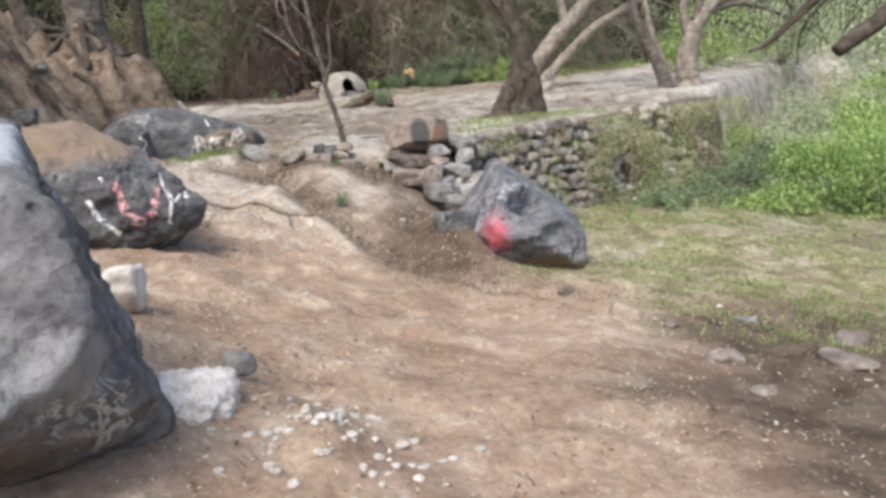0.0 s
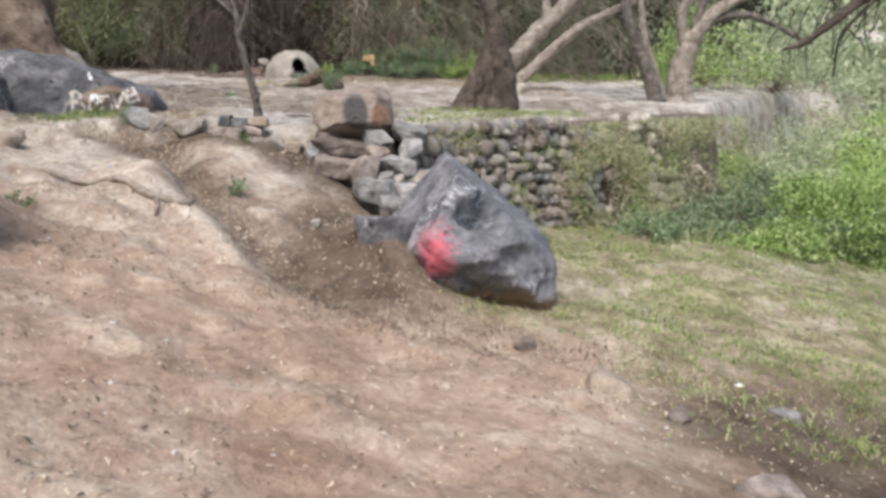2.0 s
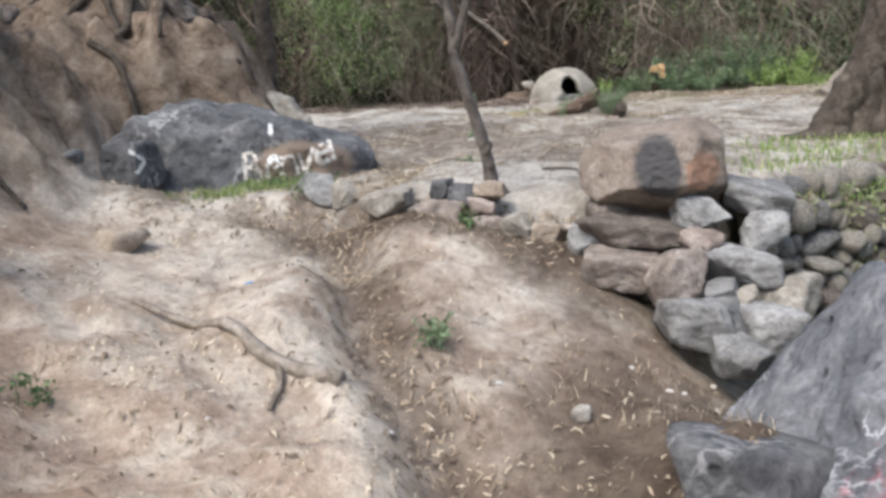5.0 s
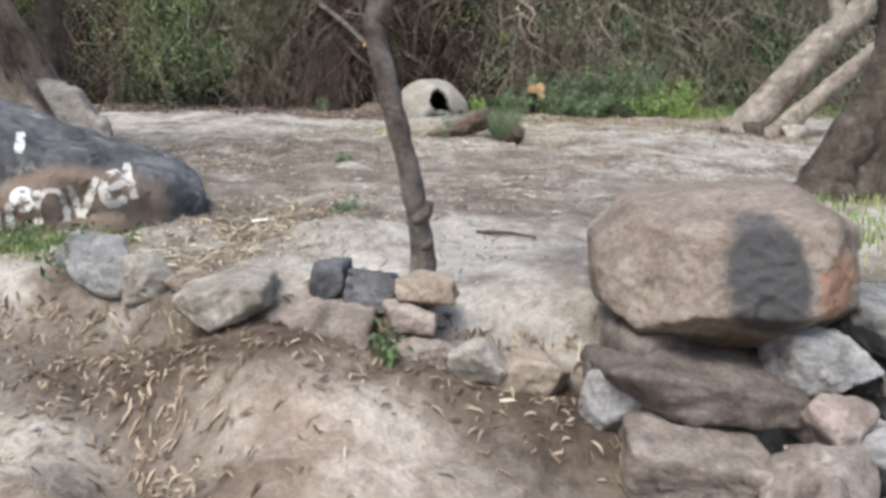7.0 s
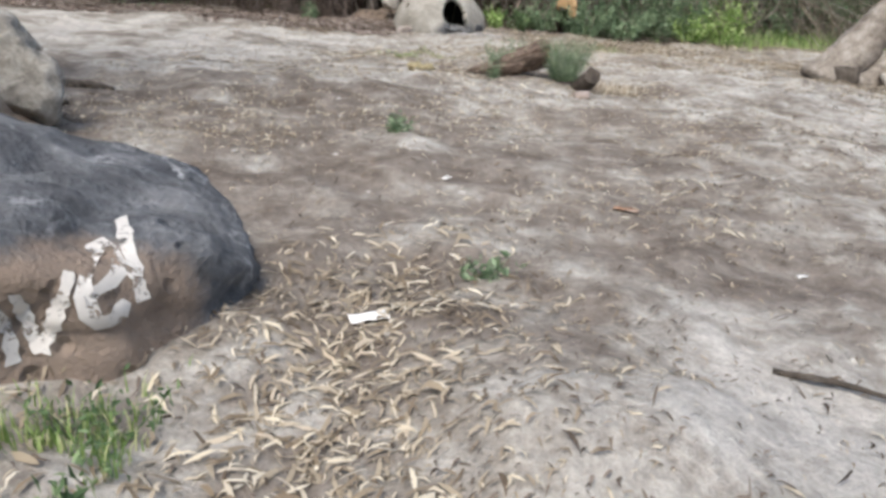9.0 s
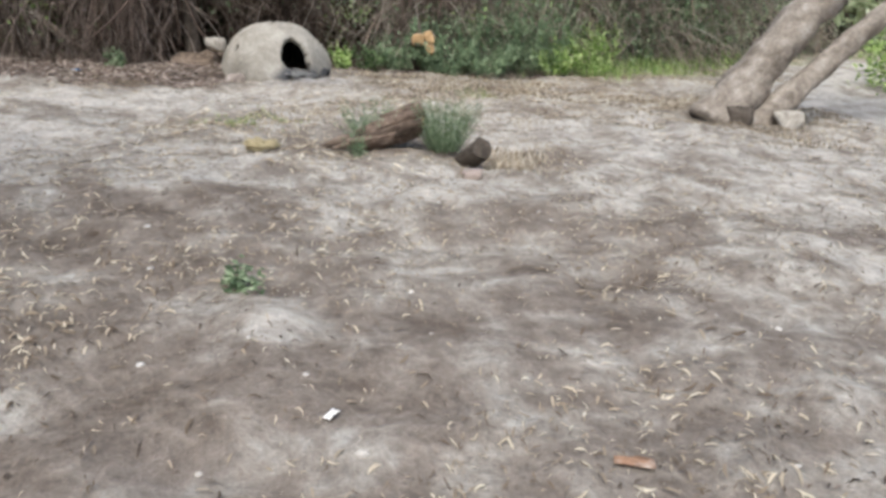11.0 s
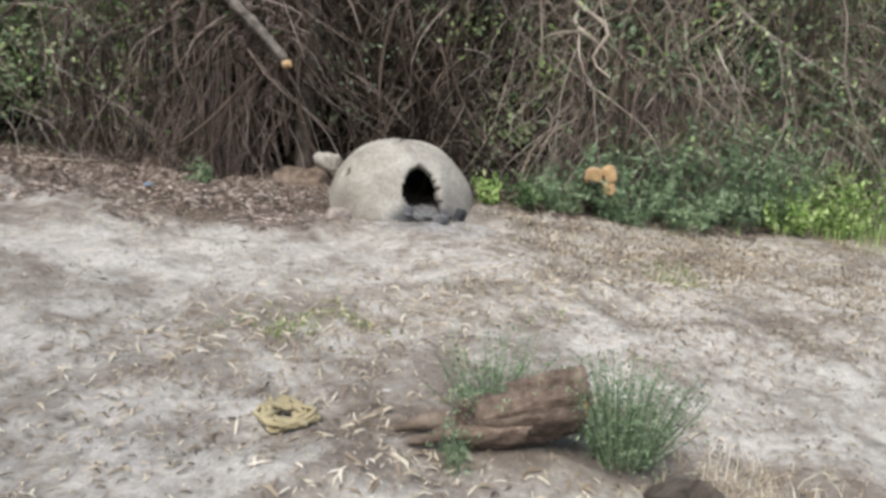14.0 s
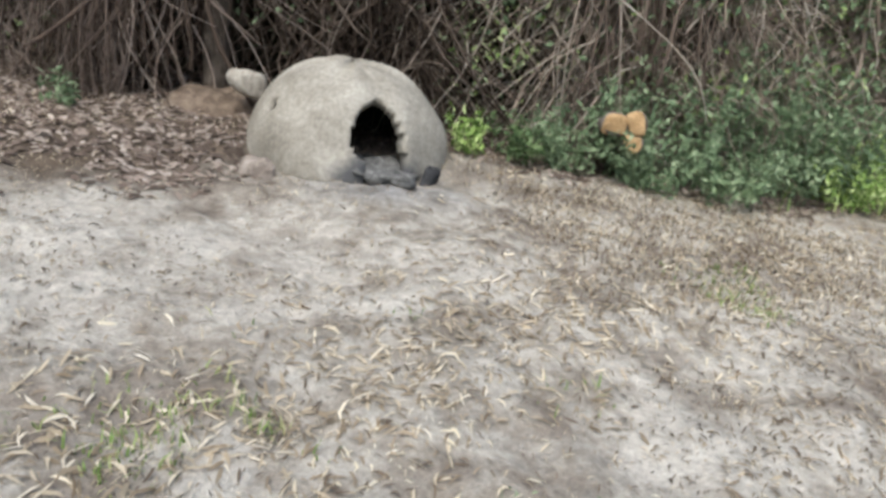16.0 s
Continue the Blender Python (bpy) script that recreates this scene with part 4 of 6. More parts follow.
def crown(t, centre, spread_, n, size, mat_, seed, hang=0.6):
    """Drooping sprays: leaves along hanging twigs, in clumps with gaps between."""
    rng = random.Random(seed)
    pts, lines = [], []
    for _ in range(n // 40):
        a = Vector((centre[0] + rng.gauss(0, spread_[0]), centre[1] + rng.gauss(0, spread_[1]), centre[2] + rng.gauss(0, spread_[2])))
        d = Vector((rng.gauss(0, 0.35), rng.gauss(0, 0.35), -1)).normalized()
        ln = rng.uniform(0.4, 1.0) * hang
        lines.append([tuple(a + d * ln * q / 4 + Vector((0.05 * math.sin(q * 2 + a.x), 0.04 * math.cos(q * 2 + a.y), 0))) for q in range(5)])
        for _ in range(40):
            pts.append(a + d * ln * rng.random() + Vector((rng.gauss(0, 0.07), rng.gauss(0, 0.07), rng.gauss(0, 0.05))))
    v, f = many_tubes(lines, [0.008] * len(lines))
    tw = mesh_ob("twig_spray", v, f, M_vine, t)
    tw["kind"] = "stuff"
    leaves("crown", pts, size, mat_, t, "drooping fine green leaves", seed, 0.28, 0.8)


def dark_tree():
    x, y = 1.2, 14.05
    t = thing("dark_tree", pose(x, y, gz(x, y) - 0.1), "dark leaning tree with a flared base at the wall's edge", "tree")
    limb("trunk", [(-0.32, 0, 0), (-0.14, 0, 0.4), (0.06, 0, 0.8), (0.16, 0, 1.2)], 0.2, 0.13, M_bark_dark, t, 16, 0.2, 11, 0.9, 0.08)
    limb("trunk", [(0.36, 0.05, 0), (0.33, 0.03, 0.6), (0.22, 0, 1.1), (0.1, 0, 1.6), (0.03, 0, 2.2), (0.05, 0.1, 3.8)], 0.17, 0.1, M_bark_dark, t, 14, 0.18, 12, 0.5, 0.08)
    limb("buttress", [(-0.1, 0.03, 0), (0.03, 0.02, 0.5), (0.14, 0.01, 1.0), (0.15, 0, 1.4)], 0.2, 0.12, M_bark_dark, t, 14, 0.2, 17, 0.6, 0.08)
    limb("buttress", [(0.16, 0.04, 0), (0.2, 0.03, 0.45), (0.2, 0.01, 0.95), (0.17, 0, 1.4)], 0.2, 0.12, M_bark_dark, t, 14, 0.2, 18, 0.5, 0.08)
    limb("limb", [(0.08, 0, 1.6), (-0.1, 0, 1.95), (-0.34, 0, 2.35), (-0.5, 0, 3.2)], 0.085, 0.05, M_bark_dark, t, 10, 0.15, 13)
    limb("root", [(-0.3, -0.05, 0.18), (-0.5, -0.15, 0.1), (-0.8, -0.3, 0.05)], 0.1, 0.03, M_bark_dark, t, 9, 0.2, 14)
    limb("root", [(-0.2, -0.1, 0.18), (-0.25, -0.4, 0.1), (-0.3, -0.7, 0.04)], 0.1, 0.03, M_bark_dark, t, 9, 0.2, 15)
    crown(t, (0.0, 0.4, 5.2), (1.6, 1.4, 0.6), 4000, 0.05, M_leaf_dark, 16)


def pale_tree():
    x, y = 1.8, 19.75
    t = thing("pale_leaning_tree", pose(x, y, gz(x, y) - 0.05), "two pale grey trunks leaning low over the earth", "tree")
    limb("trunk", [(0, 0, 0), (0.45, 0.05, 0.6), (1.0, 0.1, 1.2), (1.6, 0.15, 1.75), (2.6, 0.3, 2.7), (3.6, 0.4, 3.9)], 0.25, 0.15, M_bark_pale, t, 14, 0.22, 21, 0.35, 0.1)
    limb("trunk", [(0.35, -0.12, 0.0), (0.75, -0.15, 0.35), (1.3, -0.15, 0.85), (1.9, -0.15, 1.35), (2.5, -0.1, 1.65), (3.3, 0.0, 2.0)], 0.15, 0.08, M_bark_pale, t, 12, 0.2, 22, 0.2, 0.1)
    limb("limb", [(1.3, 0.1, 1.5), (1.2, 0.3, 2.4), (0.8, 0.5, 3.6)], 0.12, 0.06, M_bark_pale, t, 10, 0.2, 23)
    rock("stub", (0.12, -0.27, 0.14), (0.15, 0.09, 0.13), M_bark_dark, "", seed=24, sub=3, amp=0.15, parent=t)
    crown(t, (2.4, 0.5, 5.2), (1.8, 1.3, 0.6), 3500, 0.05, M_leaf_grey, 25)


def edge_trees():
    x, y = 4.95, 17.6
    t = thing("twin_stemmed_tree", pose(x, y, gz(x, y) - 0.05), "slim grey tree with two close stems", "tree")
    limb("trunk", [(0, 0, 0), (-0.22, 0, 0.6), (-0.5, 0, 1.2), (-0.72, 0, 1.9), (-0.85, 0, 3.2)], 0.15, 0.09, M_bark_grey, t, 12, 0.14, 31, 0.3)
    limb("trunk", [(0.1, 0.03, 0), (-0.08, 0.03, 0.6), (-0.3, 0.03, 1.2), (-0.42, 0.03, 2.0), (-0.4, 0.03, 3.4)], 0.09, 0.05, M_bark_pale, t, 10, 0.14, 32, 0.3)
    crown(t, (-0.6, 0.4, 4.6), (1.2, 1.2, 0.6), 2500, 0.05, M_leaf_grey, 33)
    x, y = 5.65, 18.1
    t = thing("spreading_tree", pose(x, y, gz(x, y) - 0.05), "pale thick tree that forks low into spreading limbs", "tree")
    limb("trunk", [(-0.1, 0, 0), (-0.12, 0, 0.5), (-0.02, 0, 1.0), (0.1, 0, 1.4)], 0.27, 0.19, M_bark_pale, t, 14, 0.2, 34, 0.4)
    limb("limb", [(0.05, 0, 1.2), (0.5, 0, 1.75), (1.2, 0, 2.15), (2.0, 0.1, 2.5)], 0.17, 0.08, M_bark_pale, t, 10, 0.18, 35)
    limb("limb", [(0.4, 0, 1.6), (1.0, 0, 1.72), (1.6, 0, 1.58), (2.1, -0.1, 1.3), (2.5, -0.1, 1.15)], 0.09, 0.03, M_bark_grey, t, 10, 0.18, 36)
    limb("limb", [(-0.05, 0, 1.1), (-0.15, 0, 1.7), (0.02, 0, 2.3), (0.05, 0, 3.2)], 0.13, 0.06, M_bark_pale, t, 10, 0.18, 37)
    limb("limb", [(0.1, 0, 1.4), (0.35, 0.1, 2.2), (0.5, 0.1, 3.2)], 0.1, 0.05, M_bark_grey, t, 10, 0.18, 38)
    crown(t, (1.0, 0.4, 4.6), (1.8, 1.4, 0.7), 3500, 0.055, M_leaf_grey, 39)


def overhang_tree():
    """The tree whose dark boughs hang into the hollow."""
    x, y = 8.6, 9.6
    t = thing("overhanging_tree", pose(x, y, gz(x, y) - 0.1), "dark tree whose boughs hang over the green hollow", "tree")
    z0 = gz(x, y) - 0.1

    def w(px, py, pz):
        return (px - x, py - y, pz - z0)
    limb("trunk", [(0, 0, 0), (-0.2, -0.1, 1.6), (-0.1, 0, 3.2), (0.3, 0, 5.5)], 0.32, 0.18, M_bark_dark, t, 14, 0.2, 41, 0.5)
    limb("bough", [w(8.5, 9.5, 1.4), w(6.6, 9.2, 1.85), w(5.3, 8.95, 1.55), w(4.75, 8.85, 1.22), w(4.35, 8.8, 1.0)], 0.15, 0.075, M_bark_dark, t, 10, 0.2, 42)
    limb("bough", [w(8.4, 9.5, 1.2), w(7.0, 9.1, 1.5), w(5.8, 8.8, 1.3), w(5.35, 8.7, 0.8), w(5.05, 8.7, 0.42)], 0.14, 0.06, M_bark_dark, t, 10, 0.2, 43)
    limb("bough", [w(8.5, 9.6, 2.4), w(6.8, 10.5, 2.9), w(5.6, 10.4, 2.2), w(4.7, 10.2, 1.55), w(4.15, 10.1, 1.15), w(3.85, 10.0, 1.05)], 0.12, 0.018, M_bark_dark, t, 9, 0.2, 44)
    limb("bough", [w(5.6, 10.4, 2.2), w(5.2, 10.8, 1.6), w(4.95, 11.0, 1.2), w(4.9, 11.0, 0.75)], 0.035, 0.012, M_bark_dark, t, 7, 0.2, 45)
    limb("bough", [w(6.6, 10.4, 2.6), w(6.2, 11.2, 1.9), w(5.9, 11.6, 1.4)], 0.05, 0.015, M_bark_dark, t, 7, 0.2, 46)
    rng = random.Random(47)
    lines, pts = [], []
    for k in range(150):
        a = Vector((rng.uniform(4.5, 7.6), rng.uniform(9.9, 12.2), rng.uniform(1.3, 2.9)))
        d = Vector((rng.uniform(-0.9, 0.4), rng.gauss(0, 0.3), rng.uniform(-1, -0.2)))
        ln = rng.uniform(0.4, 1.0)
        line = [a + d * ln * q / 6 + Vector((0.06 * math.sin(q * 1.3 + k), 0.05 * math.cos(q + k), -0.03 * q * q * ln / 3)) for q in range(7)]
        lines.append([w(*p) for p in line])
        for _ in range(26):
            pts.append(Vector(w(*line[rng.randrange(2, 7)])) + Vector((rng.gauss(0, 0.07), rng.gauss(0, 0.07), rng.gauss(0, 0.07))))
    v, f = many_tubes(lines, [rng.uniform(0.006, 0.016) for _ in lines], 4)
    tw = mesh_ob("twig_spray", v, f, M_bark_dark, t)
    tw["kind"] = "stuff"
    leaves("sprays", pts, 0.035, M_leaf_grey, t, "sparse drooping leaves", 48, 0.3, 0.6)
    crown(t, (0.4, 0.3, 6.2), (2.0, 2.0, 0.7), 4000, 0.06, M_leaf_dark, 49)


def bank_trees():
    for k, (x, y, pts, r, label) in enumerate([
            (-6.7, 13.2, [(0, 0, 0), (-0.15, 0, 0.5), (-0.3, 0, 1.1), (-0.35, 0, 2.2), (-0.3, 0, 4)], 0.16, "dark leaning tree on top of the bank"),
            (-5.95, 13.6, [(0, 0, 0), (-0.05, 0, 0.5), (0.0, 0, 1.4), (0.1, 0, 4)], 0.36, "old thick trunk with roots bared by the eroded bank"),
            (-6.1, 15.8, [(0, 0, -0.3), (0.06, 0, 0.4), (0.14, 0, 1.2), (0.25, 0, 4)], 0.15, "slim trunk rising from the eroded bank")]):
        z = gz(x, y)
        t = thing("bank_tree", pose(x, y, z - 0.15), label, "tree")
        limb("trunk", pts, r, r * 0.7, M_bark_grey if k == 1 else M_bark_dark, t, 14, 0.22, 51 + k, 0.7)
        rng = random.Random(60 + k)
        for q in range(7):
            a = -2.6 + q * 0.42 + rng.uniform(-0.15, 0.15)
            line, px, py = [(math.cos(a) * r * 0.6, math.sin(a) * r * 0.6, 0.35)], 0, 0
            for st in (0.5, 0.9, 1.3):
                px, py = math.cos(a) * st * 0.9 + rng.gauss(0, 0.05), math.sin(a) * st * 0.9
                line.append((px, py, gz(x + px, y + py) - z + 0.15 + 0.02))
            limb("root", line, 0.07 + 0.03 * (k == 1), 0.02, M_bark_dark, t, 7, 0.2, 61 + q)
        crown(t, (0, 0.2, 4.6), (1.3, 1.3, 0.6), 2400, 0.05, M_leaf_dark, 70 + k)


thin_tree()
dark_tree()
pale_tree()
edge_trees()
overhang_tree()
bank_trees()


# ---- dry stone retaining wall ----
WALL_A, WALL_B = Vector((0.05, 11.3, 0)), Vector((5.3, 15.25, 0))
wall_way = (WALL_B - WALL_A).normalized()
wall_out = Vector((wall_way.y, -wall_way.x, 0))
wall_len = (WALL_B - WALL_A).length


def wall_place(s, h, out=0.0):
    """A point of the wall's face: s along it, h from 0 at the foot to 1 at the top."""
    p = WALL_A + wall_way * s
    foot = p + wall_out * 0.32
    zf = float(ground_height(foot.x + wall_out.x * 0.25, foot.y + wall_out.y * 0.25, False)) - 0.05
    zt = float(terrace_level(p.x, p.y)) - 0.02
    q = foot + (p - foot) * h + wall_out * out
    return Vector((q.x, q.y, zf + (zt - zf) * h))


wall = tagged(new("retaining_wall"), "dry stone wall of pale and grey fieldstones, overgrown at its far end", "wall", "", "structure")
cols, rows_ = 60, 10
core_v = [wall_place(wall_len * i / cols, j / rows_, -0.1 + 0.05 * noise.noise(Vector((i * 0.4, j * 0.5, 0)))) for i in range(cols + 1) for j in range(rows_ + 1)]
core_v += [p - wall_out * 0.5 for p in core_v]
n1 = (cols + 1) * (rows_ + 1)
core_f = []
for i in range(cols):
    for j in range(rows_):
        a = i * (rows_ + 1) + j
        core_f += [(a, a + rows_ + 1, a + rows_ + 2, a + 1), (a + n1, a + 1 + n1, a + rows_ + 2 + n1, a + rows_ + 1 + n1)]
    a = i * (rows_ + 1) + rows_
    core_f.append((a, a + rows_ + 1, a + rows_ + 1 + n1, a + n1))
mesh_ob("wall_core", core_v, core_f, M_wall_core, wall, "dark earth between the stones")


# ---- clay oven ----
def clay_oven():
    x, y = -2.96, 22.3
    z = gz(x, y) - 0.06
    t = thing("clay_oven", pose(x, y, z), "low domed oven of pale grey clay with a near-black mouth", "oven")
    R, H, wallt = 0.7, 0.65, 0.08
    mouth, mh, mw = radians(-66), 0.46, 0.2

    def shell(r, h, mat_, name, label, inside):
        v, f, nu, nv = [], [], 170, 72
        keep = []
        for j in range(nv + 1):
            u = j / nv
            for i in range(nu):
                a = 2 * math.pi * i / nu
                rr = r * math.cos(u * math.pi / 2) ** 0.8
                zz = h * math.sin(u * math.pi / 2) ** 1.05
                k = 1 + 0.05 * noise.noise(Vector((math.cos(a) * 2, math.sin(a) * 2, zz * 3)))
                v.append((rr * math.cos(a) * k, rr * math.sin(a) * k, zz * k))
        for j in range(nv):
            for i in range(nu):
                a = 2 * math.pi * (i + 0.5) / nu
                c = v[j * nu + i]
                side = ((a - mouth + math.pi) % (2 * math.pi) - math.pi) * r
                rag = 0.035 * noise.noise(Vector((side * 9, c[2] * 9, 4)))
                m_in = (side / mw) ** 2 + ((c[2] - 0.29) / 0.2) ** 2 < 1 + rag * 7 or (abs(side - 0.05) < 0.16 + rag and c[2] < 0.2)
                hole = ((a - radians(-140) + math.pi) % (2 * math.pi) - math.pi)
                h_in = (hole * r / 0.05) ** 2 + ((c[2] - 0.36) / 0.045) ** 2 < 1
                if not (m_in or h_in):
                    keep.append((j * nu + i, j * nu + (i + 1) % nu, (j + 1) * nu + (i + 1) % nu, (j + 1) * nu + i))
        return mesh_ob(name, v, [q[::-1] for q in keep] if inside else keep, mat_, t, label)
    outer = shell(R, H, M_clay, "dome", "pale grey clay dome", False)
    so = outer.modifiers.new("thickness", "SOLIDIFY")
    so.thickness, so.offset = wallt, -1
    # Inner shell in a near-black tone, seen through the mouth.
    shell(R - wallt - 0.02, H - wallt - 0.02, M_oven_dark, "sooty_lining", "near-black inside", True)
    v, f = rock_shape((0.3, 0.3, 0.035), None, 81, 4, 0.25, extra=12)
    o = mesh_ob("ash_bed", v, f, M_ash, t, "grey ash heaped in the mouth")
    o.location = (0.2, -0.4, 0.06)
    mouth_way = Vector((math.cos(mouth), math.sin(mouth), 0))
    for k, (s, hh, w, d) in enumerate([(0.34, 0.05, 0.07, 0.7)]):
        side_way = Vector((-mouth_way.y, mouth_way.x, 0))
        p = mouth_way * d + side_way * s
        rock("hearth_stone", (p.x, p.y, hh), (w, w * 0.8, 0.08), M_char, "", seed=83 + k, sub=3, amp=0.1, extra=10, parent=t)


clay_oven()
rock("oven_stone", (-3.72, 22.5, gz(-3.72, 22.5) + 0.26), (0.13, 0.11, 0.1), M_stone_pale, "pale stone lying on the litter by the oven", seed=85, sub=3, amp=0.08)
rock("litter_mound", (-3.85, 22.75, gz(-3.85, 22.75)), (0.5, 0.35, 0.24), M_wood_old, "heap of earth and litter behind the oven", seed=86, sub=4, amp=0.2, extra=12)
rock("oven_stone", (-3.42, 21.62, gz(-3.42, 21.62) + 0.02), (0.13, 0.1, 0.1), M_stone_brown, "dark brown stone at the oven's foot", seed=87, sub=4, amp=0.1, extra=12)


# ---- logs on the terrace ----
def old_log():
    x, y = -1.97, 17.93
    t = thing("old_log", pose(x, y, gz(x, y) + 0.13, 0, -4, -4), "short split weathered log with a sawn end, herbs round it", "log")
    for k, (px, py, pz, lx, ly, lz, tilt, yaw) in enumerate([
            (0.02, 0.03, -0.03, 0.27, 0.1, 0.085, 9, 3), (0.05, -0.07, -0.01, 0.25, 0.045, 0.06, 11, -2), (0.08, -0.03, 0.07, 0.24, 0.06, 0.04, 14, 4),
            (0.14, 0.05, 0.11, 0.17, 0.045, 0.04, 17, 0), (-0.08, -0.1, -0.05, 0.2, 0.03, 0.045, 6, 6)]):
        rock("split_piece", (px, py, pz), (lx, ly, lz), M_wood_split, "", rot=(6 * k, -tilt, yaw), seed=90 + k, sub=4, amp=0.1, freq=1.5, crisp=30, extra=3, parent=t)
    rock("sawn_end", (0.29, -0.01, 0.07), (0.025, 0.07, 0.06), M_wood_cut, "", seed=95, sub=3, amp=0.05, parent=t)
    limb("root_stub", [(-0.28, 0, -0.04), (-0.38, -0.02, -0.05), (-0.5, -0.03, -0.08)], 0.05, 0.014, M_wood_old, t, 7, 0.25, 96)
    limb("root_stub", [(-0.25, -0.06, -0.05), (-0.34, -0.12, -0.07), (-0.42, -0.14, -0.08)], 0.035, 0.012, M_wood_old, t, 7, 0.25, 97)


old_log()
x, y = -1.33, 17.58
stump = thing("charred_log_end", pose(x, y, gz(x, y) + 0.1, 62, 0, 16), "short dark charred log end", "log")
v, f = tube([(0, 0, -0.17), (0, 0, -0.08), (0, 0, 0.06), (0.0, 0, 0.15)], [0.075, 0.085, 0.088, 0.08], 11, 0.3, 7)
mesh_ob("log_body", v, f, M_bark_dark, stump, "", False)
rock("pale_stone", (-1.4, 17.3, gz(-1.4, 17.3) + 0.02), (0.075, 0.05, 0.045), M_stone_pink, "small pinkish stone before the charred log", seed=98, sub=3, amp=0.06)
limb_root = thing("fallen_branch", pose(-2.3, 9.2, gz(-2.3, 9.2)), "bleached fallen branch with a fork lying on the slope", "branch")


lone_twig = thing("fallen_twig", pose(-1.29, 12.22, gz(-1.29, 12.22) + 0.012), "dark short dry twig lying on the pale earth", "branch")
limb("stem", [(-0.16, 0.07, 0.0), (0.0, 0.0, 0.01), (0.15, -0.08, 0.0)], 0.012, 0.007, M_bark_dark, lone_twig, 7, 0.25, 103)


def ground_line(pts, lift):
    return [(px - (-2.3), py - 9.2, gz(px, py) - gz(-2.3, 9.2) + lf) for (px, py), lf in zip(pts, lift)]


limb("stem", ground_line([(-3.2, 9.36), (-2.8, 9.32), (-2.4, 9.1), (-2.1, 8.98), (-1.75, 8.96)], [0.0, 0.02, 0.04, 0.02, 0.0]), 0.018, 0.045, M_bark_pale, limb_root, 9, 0.25, 101)
limb("fork", ground_line([(-2.1, 8.99), (-2.02, 8.88), (-1.99, 8.72)], [0.03, 0.03, 0.01]), 0.024, 0.012, M_bark_pale, limb_root, 7, 0.25, 102)


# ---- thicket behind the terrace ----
# Near-black sheet behind the vines; the thicket's inner shade is put into its colour.
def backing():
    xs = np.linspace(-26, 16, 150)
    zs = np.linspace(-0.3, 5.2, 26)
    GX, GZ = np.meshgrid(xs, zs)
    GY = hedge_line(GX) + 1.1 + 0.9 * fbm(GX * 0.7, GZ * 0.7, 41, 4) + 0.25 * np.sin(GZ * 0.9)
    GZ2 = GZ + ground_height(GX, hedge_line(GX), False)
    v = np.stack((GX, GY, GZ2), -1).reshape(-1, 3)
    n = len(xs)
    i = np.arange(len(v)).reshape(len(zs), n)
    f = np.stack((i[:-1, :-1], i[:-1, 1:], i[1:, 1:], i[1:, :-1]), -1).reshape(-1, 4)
    b = mesh_ob("thicket_depth", v.tolist(), f.tolist(), M_thicket_shade)
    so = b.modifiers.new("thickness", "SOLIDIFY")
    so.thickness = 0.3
    return tagged(b, "dark sheet standing in for the shade inside the thicket", "thicket", "", "structure")


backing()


def vine_lines(rng, n, x0, x1, z_lo, z_hi, sag, steps=9):
    """Arching and hanging stems in front of the thicket."""
    x, z = rng.uniform(x0, x1, 3 * n), rng.uniform(z_lo, z_hi, 3 * n)
    best = np.argsort(-(fbm(x * 1.5, z * 0.55, 91, 3) + 0.14 * rng.normal(size=3 * n)))[:n]
    x, z = x[best], z[best]
    y = hedge_line(x) + rng.uniform(-0.25, 0.75, n)
    base = ground_height(x, hedge_line(x), False)
    ang = rng.uniform(-1.2, 1.2, n)
    kind = rng.random(n)
    ln = rng.uniform(0.6, 2.2, n)
    t = np.linspace(0, 1, steps)[None, :]
    dx = np.sin(ang)[:, None] * ln[:, None] * t * 0.8 + 0.12 * np.sin(t * rng.uniform(3, 9, (n, 1)) + rng.uniform(0, 6, (n, 1)))
    fall = np.where(kind[:, None] < 0.65, -ln[:, None] * t * np.cos(ang)[:, None], ln[:, None] * (0.5 * t - sag * t * t))
    dy = -0.35 * np.sin(t * math.pi * rng.uniform(0.3, 1, (n, 1))) * rng.uniform(0, 1, (n, 1)) + 0.06 * np.sin(t * rng.uniform(4, 10, (n, 1)))
    L = np.stack((x[:, None] + dx, y[:, None] + dy, np.maximum(base[:, None] + z[:, None] + fall, base[:, None] - 0.02 + 0.05 * rng.random((n, 1)))), -1)
    return L


